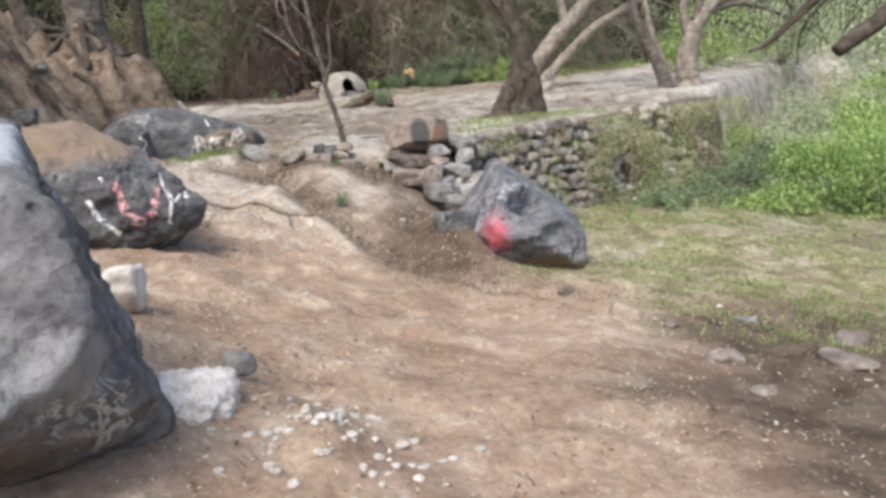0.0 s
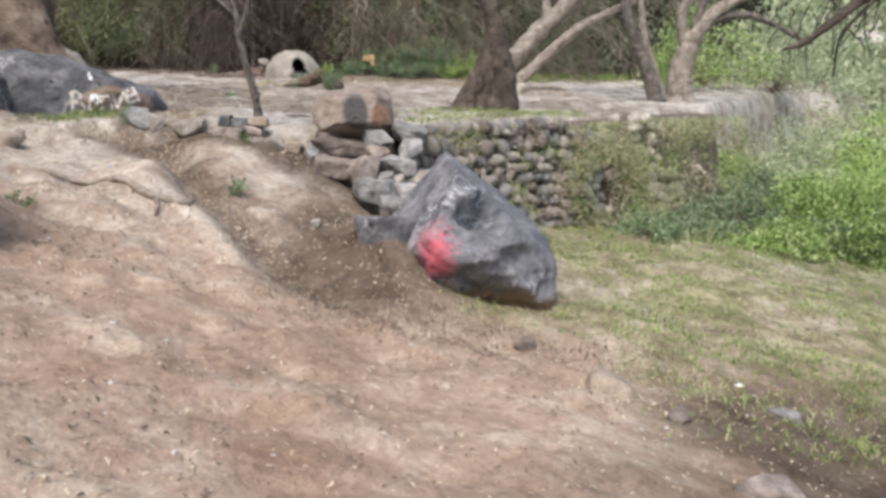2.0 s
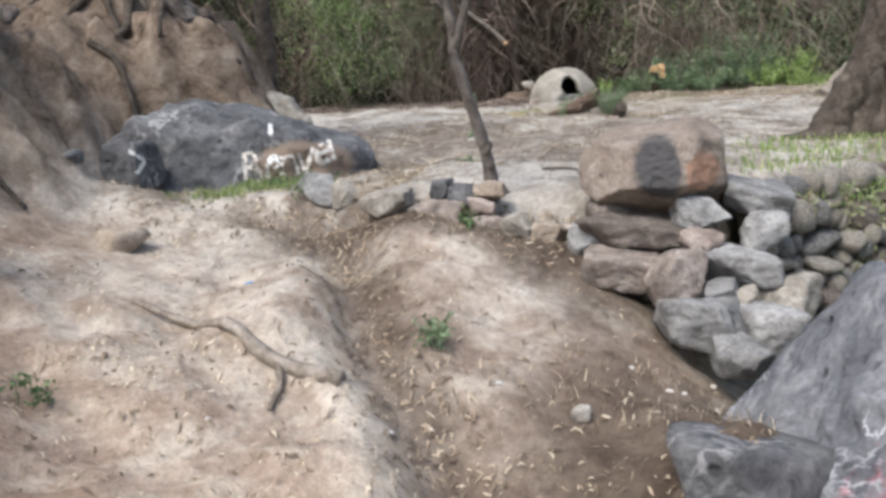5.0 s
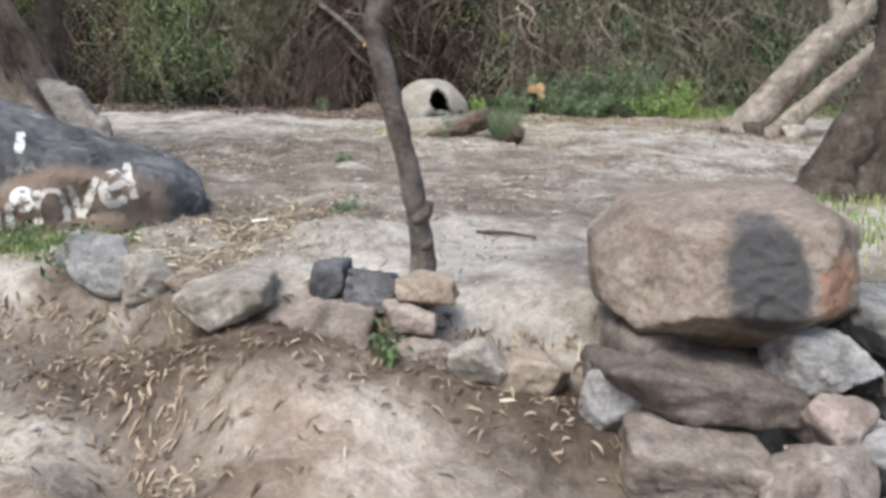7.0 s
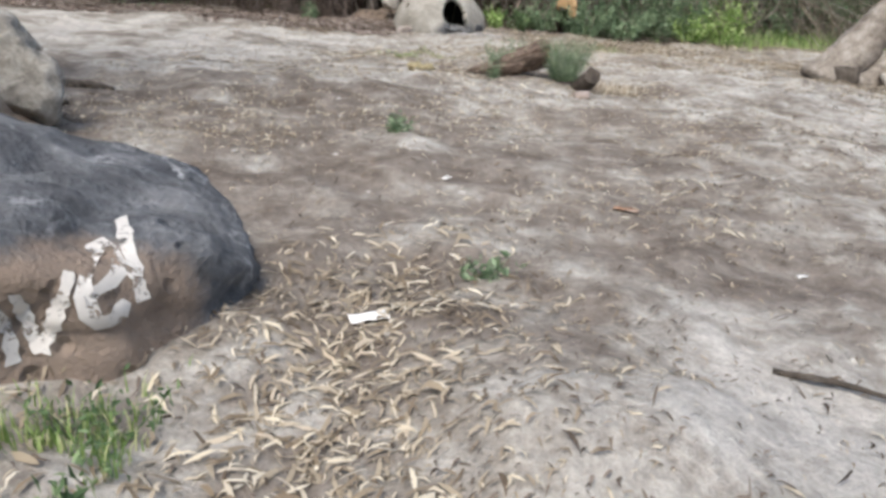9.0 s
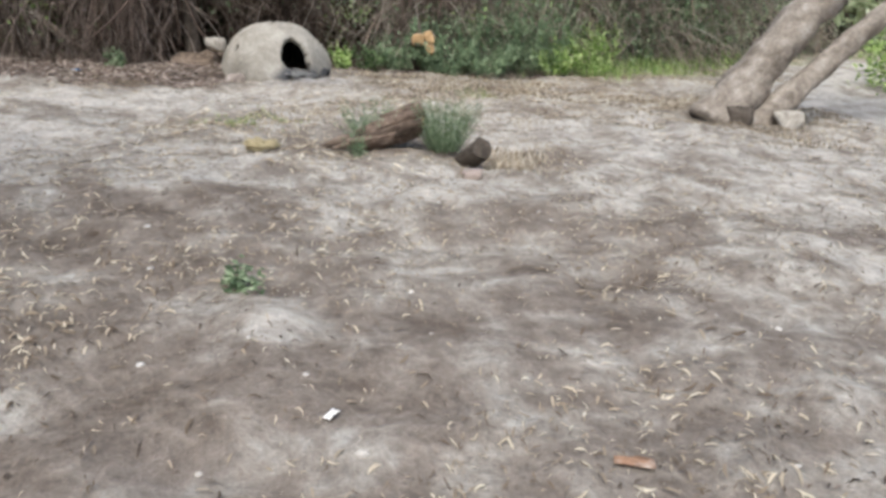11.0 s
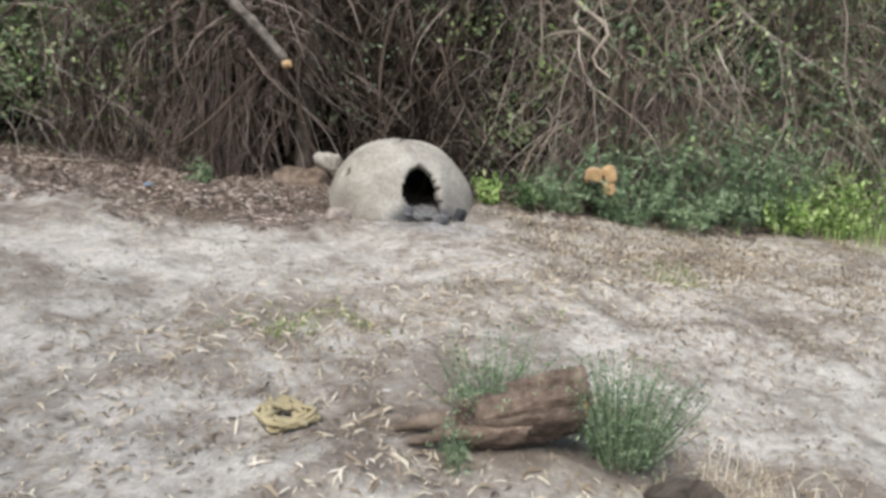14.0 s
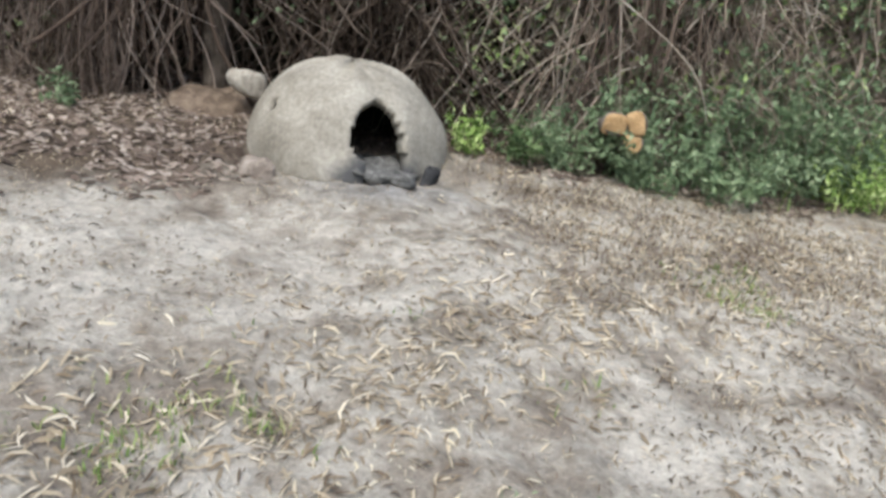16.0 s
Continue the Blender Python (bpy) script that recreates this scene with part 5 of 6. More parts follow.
def thicket_bush(x0, x1, stems, leaf_n, leafy, seed, label, mats=(M_leaf_dark,), low_only=False, vine=M_vine):
    rng = np.random.default_rng(seed)
    xm = (x0 + x1) / 2
    ym = float(hedge_line(xm))
    t = thing("thicket_bush", Matrix.Identity(4), label, "bush", "dry thicket along the terrace")
    L = vine_lines(rng, stems, x0, x1, 0.3, 4.2, 1.1)
    v, f = many_tubes(L, rng.uniform(0.004, 0.012, stems))
    o = mesh_ob("vines", v, f, vine, t, "tangled dry brown vines")
    o["kind"] = "stuff"
    m = max(6, stems // 22)
    T = vine_lines(rng, m, x0, x1, 1.0, 3.8, 1.2)
    v, f = many_tubes(T, rng.uniform(0.014, 0.028, m), 6)
    o = mesh_ob("stem_tangle", v, f, vine, t)
    o["kind"] = "stuff"
    for k, mt in enumerate(mats):
        cl = max(8, leaf_n // 55)
        cx = rng.uniform(x0, x1, cl)
        cz = rng.uniform(0.1, 1.0, cl) if low_only and k == 0 else rng.uniform(0.1, 4.2, cl) ** leafy * 4.2 ** (1 - leafy)
        best = np.argsort(-(fbm(cx * 1.1 + 5, cz * 0.9, 92, 3) + 0.1 * rng.normal(size=cl)))[:max(6, int(cl * 0.8))]
        cx, cz, cl = cx[best], cz[best], len(best)
        cy = hedge_line(cx) + rng.uniform(-0.35, 0.6, cl)
        cb = ground_height(cx, hedge_line(cx), False)
        r = rng.uniform(0.1, 0.4, cl)
        pts = np.stack((np.repeat(cx, 55) + rng.normal(size=cl * 55) * np.repeat(r, 55),
                        np.repeat(cy, 55) + rng.normal(size=cl * 55) * np.repeat(r, 55) * 0.6,
                        np.maximum(np.repeat(cb + cz, 55) + rng.normal(size=cl * 55) * np.repeat(r, 55), np.repeat(cb, 55) + 0.04)), -1)
        leaves("foliage", pts, 0.03 if k else 0.034, mt, t, "dusty green leaves", seed + k, 0.45)


thicket_bush(-14, -8.2, 700, 9000, 0.7, 201, "leafy green thicket beside the bank", (M_leaf_mid, M_leaf_grey), vine=M_vine_brown)
thicket_bush(-8.4, -5.9, 1100, 20000, 0.6, 202, "thicket of dry vines with green leaves on top", (M_leaf_mid, M_leaf_grey))
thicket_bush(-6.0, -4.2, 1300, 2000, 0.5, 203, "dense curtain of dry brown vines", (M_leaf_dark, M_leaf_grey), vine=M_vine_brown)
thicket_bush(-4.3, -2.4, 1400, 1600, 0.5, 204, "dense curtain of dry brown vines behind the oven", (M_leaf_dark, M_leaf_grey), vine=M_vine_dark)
thicket_bush(-2.5, -0.4, 1900, 4600, 0.8, 205, "tangled dry vines with some green leaves", (M_leaf_grey, M_leaf_mid))
thicket_bush(-0.5, 1.8, 1900, 8000, 0.8, 206, "tangled dry vines with green herbs at the foot", (M_leaf_grey, M_leaf_mid))
thicket_bush(1.7, 5.0, 1000, 9000, 0.9, 207, "greyish thicket behind the pale tree", (M_leaf_grey, M_leaf_dark))
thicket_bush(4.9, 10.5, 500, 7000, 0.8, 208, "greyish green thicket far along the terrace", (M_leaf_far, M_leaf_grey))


def hanging_bundle(x, z_top, n, seed, label):
    """A sheaf of pale stems that hang straight down to the earth."""
    rng = np.random.default_rng(seed)
    y = float(hedge_line(x)) - 0.2
    b = gz(x, y)
    px = x + rng.normal(size=n) * 0.22
    t_ = np.linspace(0, 1, 9)[None, :]
    L = np.stack((px[:, None] + rng.normal(size=(n, 1)) * 0.25 * t_ ** 2 + 0.02 * np.sin(t_ * 7 + px[:, None] * 40),
                  y + rng.normal(size=(n, 1)) * 0.1 - 0.12 * t_,
                  b + 0.02 + (z_top * rng.uniform(0.6, 1, (n, 1))) * (1 - t_)), -1)
    t = thing("hanging_stems", Matrix.Identity(4), label, "vines")
    radius = rng.uniform(0.006, 0.012, n)
    for k in range(n):
        v, f = many_tubes(L[k:k + 1], radius[k:k + 1])
        mesh_ob("stem", v, f, M_vine_brown if k % 3 else M_vine_dark, t)


hanging_bundle(-4.95, 1.7, 110, 211, "sheaf of pale dry stems hanging to the ground")
hanging_bundle(-6.4, 1.6, 70, 212, "sheaf of pale dry stems hanging to the ground")
hanging_bundle(-0.9, 2.2, 60, 213, "sheaf of pale dry stems above the herbs")

cut = thing("sawn_branch", pose(-4.14, 22.45, 1.92), "grey branch with a fresh orange sawn end hanging from the thicket", "branch")
cut_stem = limb("stem", [(0, 0, 0), (-0.25, 0.05, 0.25), (-0.6, 0.15, 0.55), (-1.2, 0.5, 1.0)], 0.045, 0.05, M_bark_grey, cut, 9, 0.2, 221)
rock("sawn_face", (0.02, -0.02, -0.03), (0.05, 0.04, 0.045), M_wood_cut, "", seed=222, sub=2, amp=0.04, parent=cut_stem)
trunk_h = thing("thicket_tree", pose(-4.05, 22.95, gz(-4.05, 22.95) - 0.1), "dark slim trunk inside the dry thicket", "tree")
limb("trunk", [(0, 0, 0), (-0.02, 0, 0.8), (0.06, 0, 1.6), (0.0, 0.1, 3.0)], 0.1, 0.07, M_bark_dark, trunk_h, 10, 0.25, 223)
log_o = thing("sawn_forked_branch", pose(-1.03, 22.4, 1.0), "forked branch with orange sawn ends among the herbs", "branch")
for k, (px, pz, r) in enumerate([(-0.08, 0.03, 0.085), (0.07, 0.05, 0.09), (0.08, -0.1, 0.075)]):
    v, f = tube([(px, 0.5, pz - 0.15), (px, 0.2, pz - 0.05), (px, 0, pz)], [r * 0.9, r * 0.95, r], 12, 0.12, k)
    st = mesh_ob("stem", v, f, M_bark_grey, log_o)
    rock("sawn_face", (px, -0.005, pz), (r * 0.95, 0.02, r * 0.92), M_wood_cut, "", seed=225 + k, sub=3, amp=0.05, extra=9, parent=st)
limb("post", [(0.0, 0.45, -0.75), (0.0, 0.45, -0.3), (0.0, 0.45, 0.0)], 0.07, 0.06, M_bark_dark, log_o, 8, 0.2, 229)


# ---- herbs, grass and shrubs ----
def herb(x, y, r, h, n, mat_, seed, label, z=None, size=0.022):
    rng = np.random.default_rng(seed)
    t = thing("herb_clump", pose(x, y, gz(x, y) if z is None else z), label, "plant", "herbs")
    m = max(8, n // 25)
    a = rng.uniform(0, 2 * math.pi, m)
    q = np.linspace(0, 1, 6)[None, :]
    rr, hh = r * np.sqrt(rng.random(m)), h * rng.uniform(0.55, 1, m)
    L = np.stack((np.cos(a)[:, None] * rr[:, None] * (0.35 + 0.65 * q), np.sin(a)[:, None] * rr[:, None] * (0.35 + 0.65 * q), hh[:, None] * q), -1)
    v, f = many_tubes(L, np.full(m, 0.003))
    o = mesh_ob("stalk_tuft", v, f, mat_, t)
    o["kind"] = "stuff"
    k = rng.integers(0, m, n)
    u = rng.uniform(0.15, 1, n)
    pts = np.stack((np.cos(a[k]) * rr[k] * (0.35 + 0.65 * u), np.sin(a[k]) * rr[k] * (0.35 + 0.65 * u), hh[k] * u), -1) + rng.normal(size=(n, 3)) * 0.025
    pts[:, 2] = np.maximum(pts[:, 2], 0.0)
    leaves("leaves", pts, size, mat_, t, "", seed, 0.4)


herb(-1.5, 17.95, 0.34, 0.42, 3600, M_leaf_grey, 301, "feathery grey-green herb beside the old log", None, 0.0095)
herb(-2.05, 18.22, 0.42, 0.34, 1700, M_leaf_grey, 302, "feathery grey-green herb behind the old log", None, 0.011)
herb(-2.2, 17.72, 0.12, 0.24, 260, M_leaf_grey, 303, "feathery herb before the old log", None, 0.011)
for k, (x, y, r, h, n, mt) in enumerate([(-0.75, 22.5, 0.45, 0.5, 900, M_leaf_grey), (-0.1, 22.65, 0.5, 0.45, 900, M_leaf_grey), (-1.35, 22.55, 0.35, 0.55, 600, M_leaf_grey), (0.5, 22.9, 0.4, 0.9, 1200, M_leaf_grey),
                                         (1.0, 23.0, 0.45, 0.6, 900, M_leaf_bright), (-1.75, 22.7, 0.3, 0.3, 400, M_leaf_dark), (-4.9, 22.2, 0.1, 0.25, 120, M_leaf_grey), (0.2, 23.0, 0.4, 1.3, 1100, M_leaf_grey), (-0.9, 22.75, 0.35, 0.85, 900, M_leaf_grey), (0.9, 23.1, 0.5, 1.2, 1300, M_leaf_grey), (-0.35, 22.9, 0.35, 1.0, 800, M_leaf_grey), (1.6, 23.2, 0.5, 0.8, 1000, M_leaf_bright), (-2.05, 22.6, 0.25, 0.35, 250, M_leaf_bright)]):
    herb(x, y, r, h, n, mt, 310 + k, "bushy green herbs at the thicket's foot", None, 0.032)
herb(-3.6, 11.5, 0.25, 0.12, 350, M_leaf_dark, 330, "low green weeds under the lettered rock", gz(-3.5, 11.5), 0.014)
herb(-3.2, 11.7, 0.22, 0.1, 250, M_leaf_dark, 331, "low green weeds under the lettered rock", None, 0.014)
herb(-3.05, 11.2, 0.2, 0.18, 260, M_leaf_dark, 332, "low green weeds among the edge stones")
herb(-1.48, 9.5, 0.1, 0.15, 130, M_leaf_grey, 333, "small weed in the gully")
herb(-2.9, 8.3, 0.15, 0.12, 130, M_leaf_dark, 334, "small weed by the rock")
herb(-2.85, 15.2, 0.12, 0.12, 140, M_leaf_grey, 335, "small grey-green weed on the earth")
herb(-2.3, 12.9, 0.1, 0.09, 70, M_leaf_grey, 336, "small weed on the earth")
herb(-1.68, 10.82, 0.07, 0.12, 60, M_leaf_dark, 337, "tuft between the edge stones")



def grass_field(name, label, n, box, keep, h_lo, h_hi, mat_, seed, width=0.004, lean=0.6):
    r = np.random.default_rng(seed)
    x, y = r.uniform(box[0], box[1], n), r.uniform(box[2], box[3], n)
    m = keep(x, y) > r.random(n)
    x, y = x[m], y[m]
    o = blades(name, on_ground(x, y, -0.005), r.uniform(h_lo, h_hi, len(x)), width, mat_, None, "", seed, lean)
    return tagged(o, label, "grass", "", "stuff")


grass_field("meadow_grass", "short dry and green grass in the hollow", 90000, (0.2, 9, 6.0, 15.5),
            lambda x, y: smooth(0.6, 2.0, x + 0.25 * (y - 8) + 1.4 * fbm(x * 1.1, y * 1.1, 31, 4)) * smooth(0.25, -0.1, terrace_inside(x, y)) * (0.25 + 0.75 * smooth(-0.2, 0.25, fbm(x * 1.4, y * 1.4, 51, 3))),
            0.025, 0.07, M_grass, 402, 0.004, 1.2)
grass_field("mound_grass", "thin dry grass on the earth mound by the rock", 9000, (-1.4, 1.6, 7.2, 9.9),
            lambda x, y: smooth(-0.15, 0.25, fbm(x * 1.5, y * 1.5, 52, 3)) * 0.7, 0.02, 0.07, M_straw, 403, 0.003, 1.3)
grass_field("thicket_grass", "bright green grass before the thicket", 26000, (-0.2, 9, 21.6, 27),
            lambda x, y: smooth(-0.9, 0.1, y - hedge_line(x) + 0.9 * fbm(x, y, 53, 3)) * smooth(0.2, 1.8, x), 0.1, 0.34, M_leaf_bright, 404, 0.006)
grass_field("dry_grass", "flattened yellowish grass on the terrace", 60000, (-3.0, 5, 18.2, 23.6),
            lambda x, y: smooth(-0.1, 0.3, fbm(x * 0.9, y * 0.9, 54, 3) + 0.25 * np.exp(-((y - 21.8 - 0.25 * x) / 0.6) ** 2) - 0.1) * smooth(-2.8, -0.8, x + 0.35 * (y - 20)) * smooth(0.3, -0.3, y - hedge_line(x)), 0.02, 0.055, M_straw, 405, 0.004, 1.4)
grass_field("edge_grass", "long pale and green grass hanging over the terrace's far edge", 42000, (3.2, 10, 12.5, 24),
            lambda x, y: smooth(-2.2, -1.2, terrace_inside(x, y)) * smooth(0.6, 0.0, terrace_inside(x, y)) * (0.3 + 0.7 * smooth(-0.15, 0.2, fbm(x * 1.3, y * 1.3, 56, 3))), 0.08, 0.34, M_hay, 410, 0.006, 1.0)
grass_field("wall_top_grass", "green grass round the dark tree's foot", 5000, (-0.1, 2.8, 11.6, 14.5),
            lambda x, y: smooth(0.1, 0.4, terrace_inside(x, y)) * smooth(2.2, 1.0, terrace_inside(x, y)) * smooth(-0.2, 0.5, x), 0.03, 0.09, M_grass, 406, 0.005)
grass_field("rock_foot_grass", "grass tufts under the lettered rock", 6000, (-4.2, -3.1, 10.9, 12.2), lambda x, y: np.exp(-((y - 11.55 - 0.45 * (x + 3.4)) / 0.2) ** 2) * smooth(-0.2, 0.15, fbm(x * 4, y * 4, 71, 3)), 0.03, 0.1, M_grass, 407, 0.003)


def shrub(x, y, r, h, n, mat_, seed, label, size=0.05, name="green_shrub", reeds=0):
    g = np.random.default_rng(seed)
    z = gz(x, y)
    t = thing(name, pose(x, y, z), label, "shrub", "shrubs in the hollow")
    cl = max(6, n // 60)
    a, rr = g.uniform(0, 2 * math.pi, cl), r * np.sqrt(g.random(cl))
    hz = h * (1 - 0.7 * (rr / r) ** 2) * g.uniform(0.15, 1.0, cl)
    c = np.stack((np.cos(a) * rr, np.sin(a) * rr, hz), -1)
    q = np.linspace(0, 1, 5)[None, :, None]
    v, f = many_tubes(c[:, None, :] * (q ** np.array([[[1.4, 1.4, 0.8]]])), np.full(cl, 0.008))
    o = mesh_ob("stem_sheaf", v, f, M_vine, t)
    o["kind"] = "stuff"
    if n:
        pts = np.repeat(c, 60, 0) + g.normal(size=(cl * 60, 3)) * np.array([0.16, 0.16, 0.12]) * (0.5 + r * 0.5)
        pts[:, 2] = np.maximum(pts[:, 2], 0.02)
        leaves("foliage", pts, size, mat_, t, "", seed, 0.4)
    if reeds:
        ra, rq = g.uniform(0, 2 * math.pi, reeds), r * np.sqrt(g.random(reeds))
        blades("reed_leaves", np.stack((np.cos(ra) * rq, np.sin(ra) * rq, np.zeros(reeds)), -1), g.uniform(0.6, 1, reeds) * h, 0.012, mat_, t, "", seed, 0.5)


SHRUBS = [(5.9, 16.0, 0.6, 0.5, 900, M_leaf_grey), (6.6, 15.6, 0.7, 0.8, 1300, M_leaf_grey), (6.4, 13.2, 0.5, 0.5, 900, M_leaf_grey), (6.9, 17.6, 0.7, 0.8, 1200, M_straw), (5.6, 14.6, 0.5, 0.5, 900, M_straw),
          (3.3, 12.45, 0.4, 0.45, 700, M_leaf_grey), (4.3, 13.1, 0.5, 0.55, 1000, M_leaf_grey), (5.2, 13.9, 0.6, 0.8, 1300, M_leaf_grey), (5.5, 12.9, 0.5, 0.45, 1100, M_leaf_bright), (6.0, 15.2, 0.6, 0.9, 1300, M_leaf_grey), (4.9, 12.6, 0.35, 0.3, 600, M_leaf_bright),
          (7.0, 12.6, 0.8, 1.0, 2600, M_leaf_bright), (7.9, 14.0, 1.0, 1.6, 3600, M_leaf_bright), (9.2, 13.2, 1.2, 1.9, 3600, M_leaf_bright), (6.3, 14.2, 0.8, 1.0, 2200, M_leaf_bright),
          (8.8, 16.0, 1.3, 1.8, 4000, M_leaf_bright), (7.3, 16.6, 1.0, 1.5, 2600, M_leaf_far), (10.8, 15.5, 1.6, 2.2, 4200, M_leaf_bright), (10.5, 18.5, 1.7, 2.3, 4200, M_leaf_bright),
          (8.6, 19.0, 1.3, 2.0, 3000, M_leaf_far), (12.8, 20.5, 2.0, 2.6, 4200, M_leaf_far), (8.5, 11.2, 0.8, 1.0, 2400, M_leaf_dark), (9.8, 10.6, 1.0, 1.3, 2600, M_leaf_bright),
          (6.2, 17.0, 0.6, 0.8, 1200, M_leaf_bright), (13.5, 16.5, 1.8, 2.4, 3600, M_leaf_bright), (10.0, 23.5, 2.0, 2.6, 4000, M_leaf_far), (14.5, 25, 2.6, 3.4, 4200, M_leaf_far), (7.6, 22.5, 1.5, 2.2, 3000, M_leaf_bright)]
for k, (x, y, r, h, n, mt) in enumerate(SHRUBS):
    shrub(x, y, r, h, int(1.5 * n), mt, 500 + k, "leafy bright green shrub in the damp hollow" if mt is M_leaf_bright else "greyish green shrub in the hollow", 0.032 + 0.011 * r)
for k, (x, y, r, h, n) in enumerate([(7.6, 13.4, 0.6, 1.3, 1500), (8.7, 14.8, 0.8, 1.6, 1800), (7.2, 15.4, 0.6, 1.2, 1100), (9.8, 17.2, 0.9, 1.7, 1500)]):
    shrub(x, y, r, h, 0, M_leaf_bright, 530 + k, "clump of tall bright green reeds", name="reed_clump", reeds=n)
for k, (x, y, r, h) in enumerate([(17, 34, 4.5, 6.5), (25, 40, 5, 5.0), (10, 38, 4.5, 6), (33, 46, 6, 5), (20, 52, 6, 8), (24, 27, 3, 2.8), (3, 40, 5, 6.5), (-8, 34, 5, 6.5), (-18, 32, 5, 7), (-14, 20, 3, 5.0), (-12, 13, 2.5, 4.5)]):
    shrub(x, y, r, h, 5200, M_leaf_far if x > 0 else M_leaf_dark, 540 + k, "green tree beyond the hollow, haze put into its leaf colour" if x > 0 else "dark green tree behind the bank", 0.2, "far_tree")

grass_field("dry_tuft", "clump of yellow dry grass beside the charred log", 5000, (-1.6, -0.4, 17.2, 18.4),
            lambda x, y: np.exp(-((x + 1.0) / 0.22) ** 2 - ((y - 17.8) / 0.28) ** 2), 0.03, 0.1, M_straw_pale, 409, 0.003, 1.7)
grass_field("straw_tufts", "small green tufts in the dry straw", 14000, (-3.6, -0.4, 18.6, 21.6),
            lambda x, y: np.exp(-((y - 19.1 - 0.72 * (x + 3.0)) / 0.3) ** 2) * smooth(0.02, 0.2, fbm(x * 1.9, y * 1.9, 55, 3)), 0.02, 0.07, M_grass, 408, 0.004, 1.0)

# ivy and weeds on the overgrown end of the wall
g = np.random.default_rng(560)
for name, n, lo, mt, label in (("wall_weeds", 34000, 0.7, M_hay, "grey-green weeds hanging over the stones"), ("wall_creeper", 16000, 1.2, M_leaf_mid, "dark green creeper on the wall"), ("wall_dry_grass", 14000, 1.0, M_straw_pale, "dry straw hanging from the wall")):
    s, hh = g.uniform(0.1, wall_len + 0.4, n), g.random(n)
    clump = np.array([noise.noise(Vector((a * 1.5, b * 2.6, lo * 9))) for a, b in zip(s, hh)])
    keep = (smooth(lo - 0.3, lo + 3.2, s) * 0.5 + clump * 1.5) > g.random(n) * 0.5 + 0.25
    pts = [wall_place(a, b, c) for a, b, c in zip(s[keep], hh[keep], np.abs(g.normal(size=n)[keep]) * (0.05 + 0.13 * smooth(1.5, 4, s[keep])) + 0.25 * smooth(1.5, 4, s[keep]) * np.clip(clump[keep], 0, 1))]
    o = leaves(name, [tuple(p) for p in pts], 0.026, mt, None, "", 561, 0.3, 0.9)
    tagged(o, label, "creeper", "", "stuff")

# ---- litter ----
def litter(name, label, n, box, keep, size, seed, mat_, ratio):
    r = np.random.default_rng(seed)
    x, y = r.uniform(box[0], box[1], n), r.uniform(box[2], box[3], n)
    m = keep(x, y) > r.random(n)
    x, y = x[m], y[m]
    k = len(x)
    a = r.uniform(0, 2 * math.pi, k)
    s = size * r.uniform(0.4, 1.5, k)
    e = 0.03
    zx = (ground_height(x + e, y) - ground_height(x - e, y)) / (2 * e)
    zy = (ground_height(x, y + e) - ground_height(x, y - e)) / (2 * e)
    z = ground_height(x, y) + 0.006
    ux, uy = np.cos(a), np.sin(a)
    uz = ux * zx + uy * zy + r.normal(size=k) * 0.18
    wx, wy = -uy * ratio, ux * ratio
    wz = wx * zx + wy * zy + r.normal(size=k) * 0.05
    c = np.stack((x, y, z), -1)
    u, w = np.stack((ux, uy, uz), -1) * s[:, None], np.stack((wx, wy, wz), -1) * s[:, None]
    bend = r.normal(size=(k, 1)) * w * 1.6
    lift = np.array([[0, 0, 0.008]])
    v = np.stack((c - u, c - u * 0.3 + w + bend + lift, c - u * 0.3 - w + bend + lift, c + u * 0.5 + w * 0.8 + bend * 0.6 + lift, c + u * 0.5 - w * 0.8 + bend * 0.6 + lift, c + u), 1).reshape(-1, 3)
    i = (np.arange(k) * 6).tolist()
    f = [q for b in i for q in ((b, b + 2, b + 1), (b + 1, b + 2, b + 4, b + 3), (b + 3, b + 4, b + 5))]
    o = mesh_ob(name, v.tolist(), f, mat_, None, "", False)
    return tagged(o, label, "litter", "", "stuff")


litter("dry_leaves", "dry pale leaves and straw strewn on the earth", 64000, (-5.5, 3.5, 9.0, 23.5),
       lambda x, y: smooth(0.3, -0.1, bank_foot(y) - x) * (0.1 + 0.9 * smooth(-0.05, 0.3, fbm(x * 0.8, y * 0.8, 61, 4) + 0.35 * np.exp(-((x + 2.3) / 0.5) ** 2 - ((y - 12) / 1.2) ** 2) + 0.22 * smooth(18.5, 19.5, y) * smooth(-4.5, -2.0, x))), 0.024, 601, M_straw, 0.17)
litter("gully_leaves", "dry leaves gathered in the gully", 20000, (-3.4, 0.4, 7.0, 11.1),
       lambda x, y: np.clip(np.exp(-((x - gully_x(y) - 0.05) / 0.26) ** 2) + 0.6 * smooth(10.4, 10.8, y), 0.05, 1), 0.021, 602, M_litter_brown, 0.2)
litter("slope_crumbs", "crumbs of dry leaf and earth on the sandy slope", 30000, (-3.2, 3.2, 0.8, 9.0),
       lambda x, y: 0.35 + 0.5 * smooth(-0.1, 0.3, fbm(x, y, 63, 3)), 0.014, 603, M_straw, 0.35)
